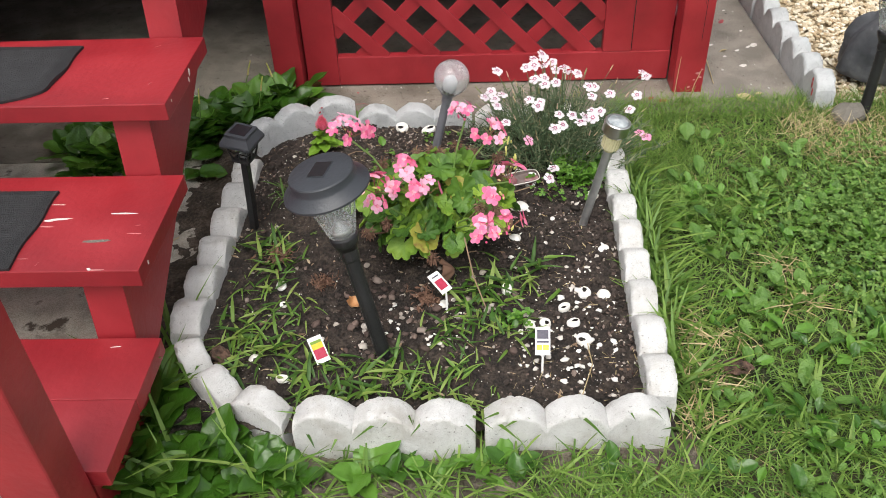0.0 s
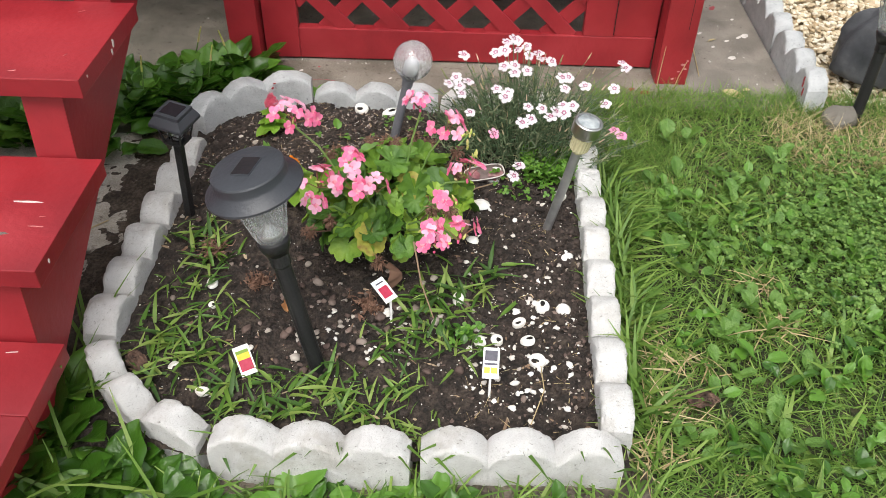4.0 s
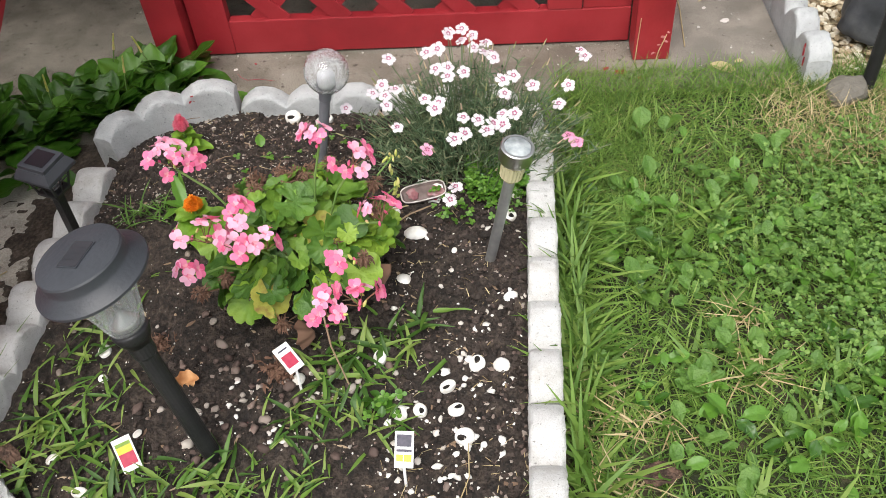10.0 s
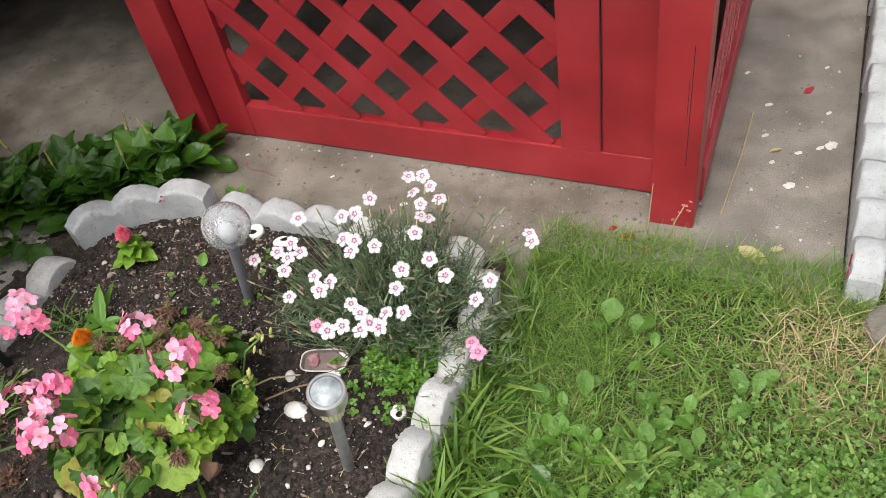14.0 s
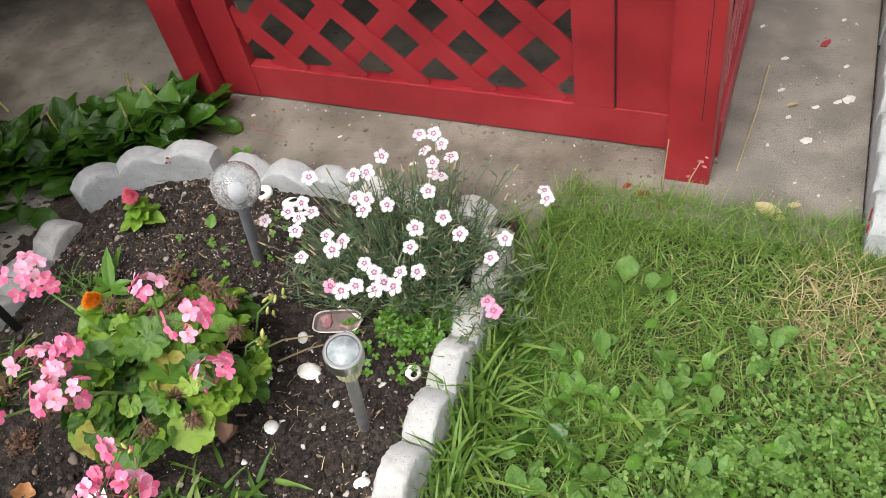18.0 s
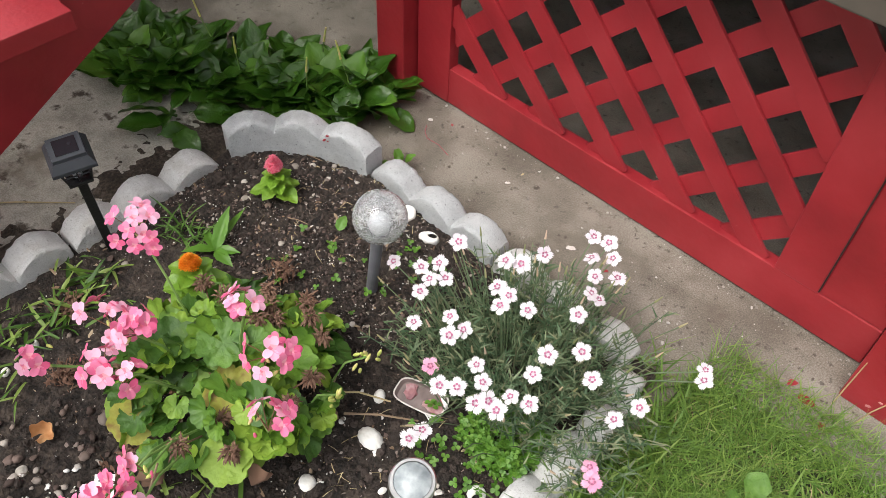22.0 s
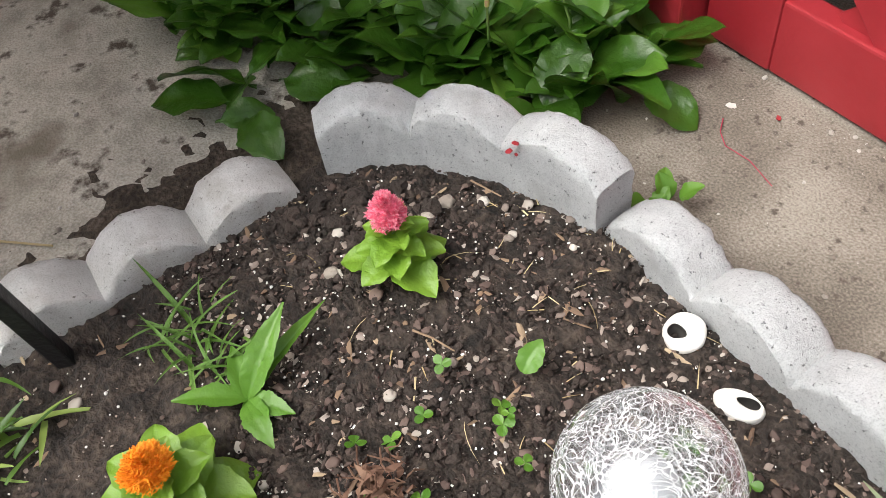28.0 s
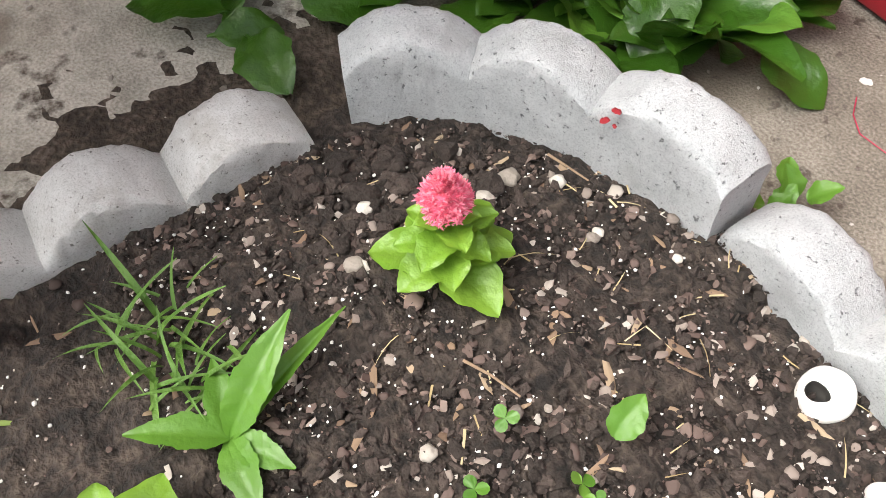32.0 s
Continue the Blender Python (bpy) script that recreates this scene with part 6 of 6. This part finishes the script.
plant_tag((0.055, 1.500, 0.115), 46, 64, 0.034, 0.055, [(0.15, 0.12, 0.85, 0.62, TAGRED), (0.2, 0.78, 0.8, 0.84, TAGGREY)], "white plant label with a red flower picture")
plant_tag((0.276, 1.302, 0.096), -2, 52, 0.034, 0.060, [(0.12, 0.55, 0.88, 0.9, TAGGREY), (0.1, 0.12, 0.45, 0.32, TAGYELLOW), (0.5, 0.12, 0.9, 0.32, TAGYELLOW), (0.1, 0.4, 0.9, 0.47, TAGGREY)], "white plant label with dark and yellow print")
plant_tag((-0.228, 1.312, 0.068), 32, 50, 0.034, 0.060, [(0.1, 0.1, 0.9, 0.5, TAGRED), (0.1, 0.5, 0.9, 0.72, TAGYELLOW), (0.1, 0.72, 0.9, 0.84, LIGHTWEED)], "white plant label with a yellow and red picture")
plant_tag((0.268, 2.045, 0.05), -25, 62, 0.075, 0.05, [(0.12, 0.15, 0.88, 0.85, TAGRED)], "clear-edged plant label lying under the white flowers")


# ---- boulder by the gravel ----
bm = bmesh.new()
bmesh.ops.create_icosphere(bm, subdivisions=4, radius=1.0)
for v in bm.verts:
    k = 1 + 0.22 * noise.noise(v.co * 1.6) + 0.06 * noise.noise(v.co * 5)
    v.co = Vector((v.co.x * 0.135 * k, v.co.y * 0.12 * k, max(-0.07, v.co.z * 0.19 * k)))
bm.transform(pose(1.585, 2.79, 0.08, 0, 12, 30))
tagged(part("boulder", bm, ROCK, smooth=True), "dark grey boulder in the gravel bed", "boulder")
bm = bmesh.new()
bmesh.ops.create_icosphere(bm, subdivisions=3, radius=1.0)
for v in bm.verts:
    k = 1 + 0.35 * noise.noise(v.co * 1.3 + Vector((3, 1, 2)))
    v.co = Vector((v.co.x * 0.060 * k, v.co.y * 0.046 * k, v.co.z * 0.048 * k))
bm.transform(pose(1.400, 2.500, 0.005, 8, -10, 35))
tagged(part("rock", bm, WALLDARK), "angular grey rock at the end of the gravel edging", "rock")
for x, y, z, s, yaw, what in ((0.735, 1.335, 0.0, 0.035, 10, "brown bark piece lying in the lawn grass"), (-0.475, 1.335, 0.055, 0.03, -40, "brown bark piece by the border block")):
    bm = bmesh.new()
    bmesh.ops.create_icosphere(bm, subdivisions=4, radius=1.0)
    for v in bm.verts:
        k = 1 + 0.30 * noise.noise(v.co * 1.7 + Vector((s * 50, 0, 0)))
        v.co = Vector((v.co.x * s * k, v.co.y * s * 0.6 * k, v.co.z * 0.011))
        v.co.z += 0.004 * noise.noise(Vector((v.co.x * 60, v.co.y * 260, 0))) + 0.003 * noise.noise(v.co * 160)
    bm.transform(pose(x, y, z + 0.012, 6, 8, yaw))
    tagged(part("bark_piece", bm, BARK), what, "bark")
for i, (x, y, s) in enumerate([(0.80, 2.635, 0.018), (0.76, 2.655, 0.012), (0.855, 2.60, 0.011), (-0.30, 2.74, 0.006), (0.30, 2.62, 0.007), (1.16, 3.30, 0.02)]):
    bm = bmesh.new()
    bmesh.ops.create_circle(bm, cap_ends=True, segments=9, radius=s)
    for v in bm.verts:
        v.co *= 0.7 + 0.6 * rng.random()
        v.co.y *= 0.6
    bmesh.ops.solidify(bm, geom=list(bm.faces), thickness=0.0012)
    bm.transform(pose(x, y, 0.003, 0, 0, 50 * i))
    tagged(part("paint_flake", bm, RED), "red paint flake fallen on the concrete", "paint flake", "red paint flakes")
for i, (x, y, s) in enumerate([(1.06, 2.655, 0.085), (1.13, 2.66, 0.035), (-0.04, 2.72, 0.012), (0.95, 2.56, 0.016), (1.12, 3.03, 0.035)]):
    w, q = scatter(LANCE[0], LANCE[1], np.array([[x, y, 0.006]]), rotations(np.array([4.2 + i]), np.array([0.1]), np.array([0.2])), np.array([[s * 1.4, s, s]]))
    tagged(mesh_object("fallen_leaf", w, q, DRY, smooth=True), "dry pale fallen leaf on the concrete", "leaf", "fallen leaves")


# plantain seed spikes above the weeds
for i, (x, y, lean) in enumerate([(-0.62, 2.50, 0.03), (-0.55, 2.60, -0.02), (-0.80, 2.42, 0.02), (-0.95, 2.45, -0.03), (-0.70, 2.62, 0.04)]):
    w, q = tube([(x, y, 0.0), (x + lean * 0.4, y, 0.09), (x + lean, y - 0.01, 0.15)], 0.0018, 6)
    st = mesh_object("seed_spike", w, q, STEM)
    tagged(st, "tall plantain seed spike among the weeds", "weed", "seed spikes")
    w, q = tube([(x + lean, y - 0.01, 0.15), (x + lean * 1.2, y - 0.012, 0.175), (x + lean * 1.5, y - 0.015, 0.205)], 0.0036, 8, 0.6)
    mesh_object("seed_head", w, q, BUD, st)


stone_field("soil_clods", CLOD, np.concatenate([uniform(420, 0.18, 0.50, 1.45, 2.02, 731), uniform(160, -0.5, 0.2, 1.2, 1.6, 732)]), sizes(580, 733, 0.003, 0.008, 2), soil_z, "lumps of turned garden soil", 0.7, 0.2, rough=0.3, level=2)
stone_field("white_stones", GRAVELWHITE, np.concatenate([uniform(110, 0.15, 0.50, 1.5, 2.02, 741), uniform(70, -0.15, 0.15, 1.35, 1.55, 742)]), sizes(180, 743, 0.0015, 0.006, 2.5), soil_z, "small white stones on the turned soil", 0.6, 0.1, smooth=True, level=2, long=1.5)


# ---- small finds ----
def rod(name, pts, radius, mat, label, category, group=""):
    w, q = tube(pts, radius, 6, 0.7)
    return tagged(mesh_object(name, w, q, mat), label, category, group)


def plastic_tray():
    ob = empty("plastic_tray", pose(0.266, 2.050, 0.066, 8, -4, 14), "cloudy plastic tray holding a faded red wrapper on the soil", "plastic tray")
    path = []
    for k in range(41):
        a = 2 * math.pi * k / 40
        c, d = math.cos(a), math.sin(a)
        path.append((0.054 * math.copysign(abs(c) ** 0.6, c), 0.027 * math.copysign(abs(d) ** 0.5, d), 0.010))
    w, q = tube(path, 0.0017, 6)
    mesh_object("rim", w, q, CHIPWHITE, ob, "whitish plastic rim")
    base = [(p[0] * 0.9, p[1] * 0.9, 0.0) for p in path[:40]]
    wall = [p for p in path[:40]]
    f = [(k, (k + 1) % 40, 40 + (k + 1) % 40, 40 + k) for k in range(40)] + [tuple(range(39, -1, -1))]
    mesh_object("basin", base + wall, f, TRAYFILM, ob)
    r = np.random.default_rng(44)
    for cx, cy, rad in ((-0.026, 0.004, 0.017), (0.030, -0.006, 0.019)):
        bm = blot(rad, cx * 300, 0.0012)
        for v in bm.verts:
            v.co.z += 0.003 * r.random()
        bm.transform(pose(cx, cy, 0.003, 6, 4, 20))
        part("wrapper", bm, WRAPPER, ob, "crumpled dull red wrapper piece")


plastic_tray()
TW = "thin pale dry twig lying on the soil"
rod("twig", [(0.135, 1.925, 0.085), (0.18, 1.965, 0.09), (0.232, 2.0, 0.075)], 0.0025, DRY, TW, "twig", "twigs")
rod("twig", [(0.19, 1.918, 0.08), (0.24, 1.96, 0.085), (0.297, 2.01, 0.07)], 0.0025, CHIP, TW, "twig", "twigs")
rod("twig", [(0.10, 1.60, 0.20), (0.12, 1.54, 0.13), (0.15, 1.50, 0.06)], 0.0022, CHIP, "brown dry stem bending out of the geranium", "twig", "twigs")
rod("twig", [(-0.262, 2.155, 0.10), (-0.24, 2.165, 0.103), (-0.217, 2.175, 0.098)], 0.0013, CHIP, TW, "twig", "twigs")
rod("twig", [(-0.385, 2.315, 0.108), (-0.365, 2.318, 0.112), (-0.345, 2.328, 0.106)], 0.0012, CHIP, "brown root bit beside the corner block", "twig", "twigs")
rod("twig", [(0.36, 1.22, 0.05), (0.39, 1.30, 0.062), (0.385, 1.40, 0.058)], 0.0015, DRY, TW, "twig", "twigs")
rod("red_thread", [(-0.346, 2.687, 0.003), (-0.33, 2.665, 0.004), (-0.308, 2.652, 0.003), (-0.27, 2.655, 0.003), (-0.223, 2.643, 0.003)], 0.0008, TAGRED, "thin red thread lying on the concrete", "thread")
rosette("leaf_sprout", (-0.158, 2.209, 0.088), 1, 0.038, MIDWEED, "single bright green leaf sprout in the soil", OVATE, (0.2, 0.7), group="weed sprouts", wide=1.1, seed=901, spread=0.004)
for i, (x, y, z) in enumerate([(0.217, 1.959, 0.256), (0.232, 1.876, 0.245)]):
    ob = empty("geranium_bud", pose(x * 0.6 + 0.01, y * 0.75 + 0.43, 0.14), "nodding cluster of yellow-green geranium buds", "flower bud", "geranium buds")
    b = Vector((x, y, z)) - ob.matrix_world.translation
    w, q = tube([(0, 0, -0.05), b * 0.6 + Vector((0, 0, 0.02)), b], 0.0022, 6)
    mesh_object("stalk", w, q, STEM, ob)
    for k in range(9):
        o = b + Vector(rng.normal(0, 0.009, 3)) - Vector((0, 0, 0.008))
        bm = lathe_bm([(0, -0.011), (0.0028, -0.006), (0.0034, 0.0), (0.002, 0.006), (0, 0.008)], 8, Matrix.Translation(o) @ Euler((rng.normal(0, 0.5), rng.normal(0, 0.5), 0)).to_matrix().to_4x4())
        part("bud", bm, BUD, ob, smooth=True)
for i, (x, y, z, s, m) in enumerate([(-0.180, 1.505, 0.060, 0.022, "o"), (-0.075, 1.775, 0.20, 0.035, "b"), (-0.055, 1.765, 0.19, 0.03, "b"), (0.215, 1.70, 0.14, 0.028, "b"), (0.07, 1.60, 0.10, 0.03, "b")]):
    v, f = fan_leaf(6, 0.3, 0.9)
    v = v + 0.12 * np.sin(v[:, [1, 2, 0]] * 5 + i)
    ob = mesh_object("dead_leaf", v * s, f, ORANGELEAF if m == "o" else BROWN, smooth=True)
    ob.matrix_world = pose(x, y, z, 25 * i, 20, 70 * i)
    tagged(ob, "crumpled orange-brown dead leaf on the soil" if m == "o" else "curled brown dead leaf in the geranium", "dead leaf", "dead leaves")
# withered tangles of old stems and petals
crumb = leaf(lambda u: 0.04 + 0.12 * math.sin(math.pi * u), 3, 0.8, 0.3, 0.1, cols=1)
for i, (x, y, s, n) in enumerate([(-0.40, 1.69, 0.04, 110), (-0.27, 1.60, 0.035, 90), (-0.13, 2.04, 0.03, 80), (0.00, 1.53, 0.04, 120)]):
    z0 = float(soil_z(x, y)) + (0.014 if y < 1.9 else 0.03)
    pl = np.array([x, y, z0]) + rng.normal(0, s * 0.4, (n, 3)) * np.array([1, 1, 0.3 if y < 1.9 else 0.8])
    pl[:, 2] = np.maximum(pl[:, 2], soil_z(pl[:, 0], pl[:, 1]))
    sz = 0.007 + 0.009 * rng.random(n)
    pieces = [scatter(crumb[0], crumb[1], pl, rotations(rng.random(n) * 6.28, rng.normal(0.2, 0.6, n), rng.normal(0, 0.8, n)), np.stack([sz * 1.6, sz, sz], -1))]
    for k in range(26):
        a = pl[k]
        d = rng.normal(0, 1, 3) * np.array([1, 1, 0.5])
        d /= np.linalg.norm(d)
        pieces.append(tube([a, a + d * s * 0.4 + rng.normal(0, 0.004, 3), a + d * s * 0.6 + np.array([0, 0, 0.008])], 0.0009, 4))
    w, q = join(pieces)
    tagged(mesh_object("withered_tangle", w, q, BROWN), "tangle of withered brown flower stems on the soil", "withered plant", kind="stuff")

for i, (x, y, s) in enumerate([(1.065, 3.22, 0.010), (1.071, 3.085, 0.009), (1.22, 3.21, 0.008), (1.235, 3.075, 0.018), (1.15, 2.90, 0.015), (1.16, 3.03, 0.009), (1.21, 3.06, 0.010), (0.99, 3.36, 0.008), (1.10, 2.98, 0.008), (-0.358, 2.715, 0.007), (0.20, 2.62, 0.010), (-0.05, 2.68, 0.006), (1.20, 3.42, 0.007)]):
    bm = blot(s, i * 1.3)
    bm.transform(pose(x, y, 0.0005, 0, 0, 37 * i))
    tagged(part("paint_spot", bm, CHIPWHITE), "dried whitish paint spot on the concrete", "paint spot", "pale paint spots")

rod("twig", [(0.488, 1.020, 0.004), (0.492, 1.030, 0.03), (0.498, 1.034, 0.062)], 0.004, BARK, "red-brown stick standing at the corner of the border", "twig", "twigs")
rod("twig", [(-0.916, 1.683, 0.003), (-0.83, 1.775, 0.006), (-0.735, 1.872, 0.004)], 0.0022, DRY, "long pale straw lying on the stained slab", "twig", "twigs")
blades("edge_grass", uniform(26, -0.635, -0.60, 1.16, 1.46, 95), flat0, 0.20, GRASS, "long grass blades between border and stairs", 0.8, (0.8, 1.4), seed=96)
blades("edge_grass", uniform(44, 0.575, 0.60, 1.2, 2.05, 97), lambda x, y: flat0(x, y) + 0.05, 0.095, GRASS, "grass blades bending over the border blocks", 0.9, (0.5, 1.1), yaw=1.57, seed=98)
blades("edge_grass", uniform(22, -0.25, 0.50, 1.165, 1.19, 99), lambda x, y: flat0(x, y) + 0.04, 0.125, CRABGRASS, "crabgrass blades bending over the front blocks", 1.3, (0.75, 1.2), yaw=3.14, seed=100)
rod("straw", [(1.029, 3.182, 0.003), (1.022, 2.97, 0.008), (1.005, 2.757, 0.003)], 0.0024, DRY, "long dry grass stalk lying on the walkway", "straw", "straws")
rod("straw", [(0.845, 2.668, 0.0), (0.848, 2.672, 0.07), (0.852, 2.676, 0.15)], 0.0017, DRY, "dry stalk leaning against the red post", "straw", "straws")
rod("straw", [(0.900, 2.660, 0.0), (0.910, 2.664, 0.05), (0.928, 2.670, 0.10)], 0.0017, DRY, "dry stalk leaning against the red post", "straw", "straws")
for x, y, z, r in ((1.2942, 2.600, 0.080, 0.016), (1.2942, 2.585, 0.052, 0.011)):
    bm = blot(r, y * 30, 0.0012)
    bm.transform(Matrix.Translation((x, y, z)) @ Matrix.Rotation(math.pi / 2, 4, "Y") @ Matrix.Diagonal((1.0, 0.3, 1.0, 1.0)))
    tagged(part("paint_drop", bm, RED), "red paint smear on the end block of the gravel edging", "paint drop", "red paint drops")
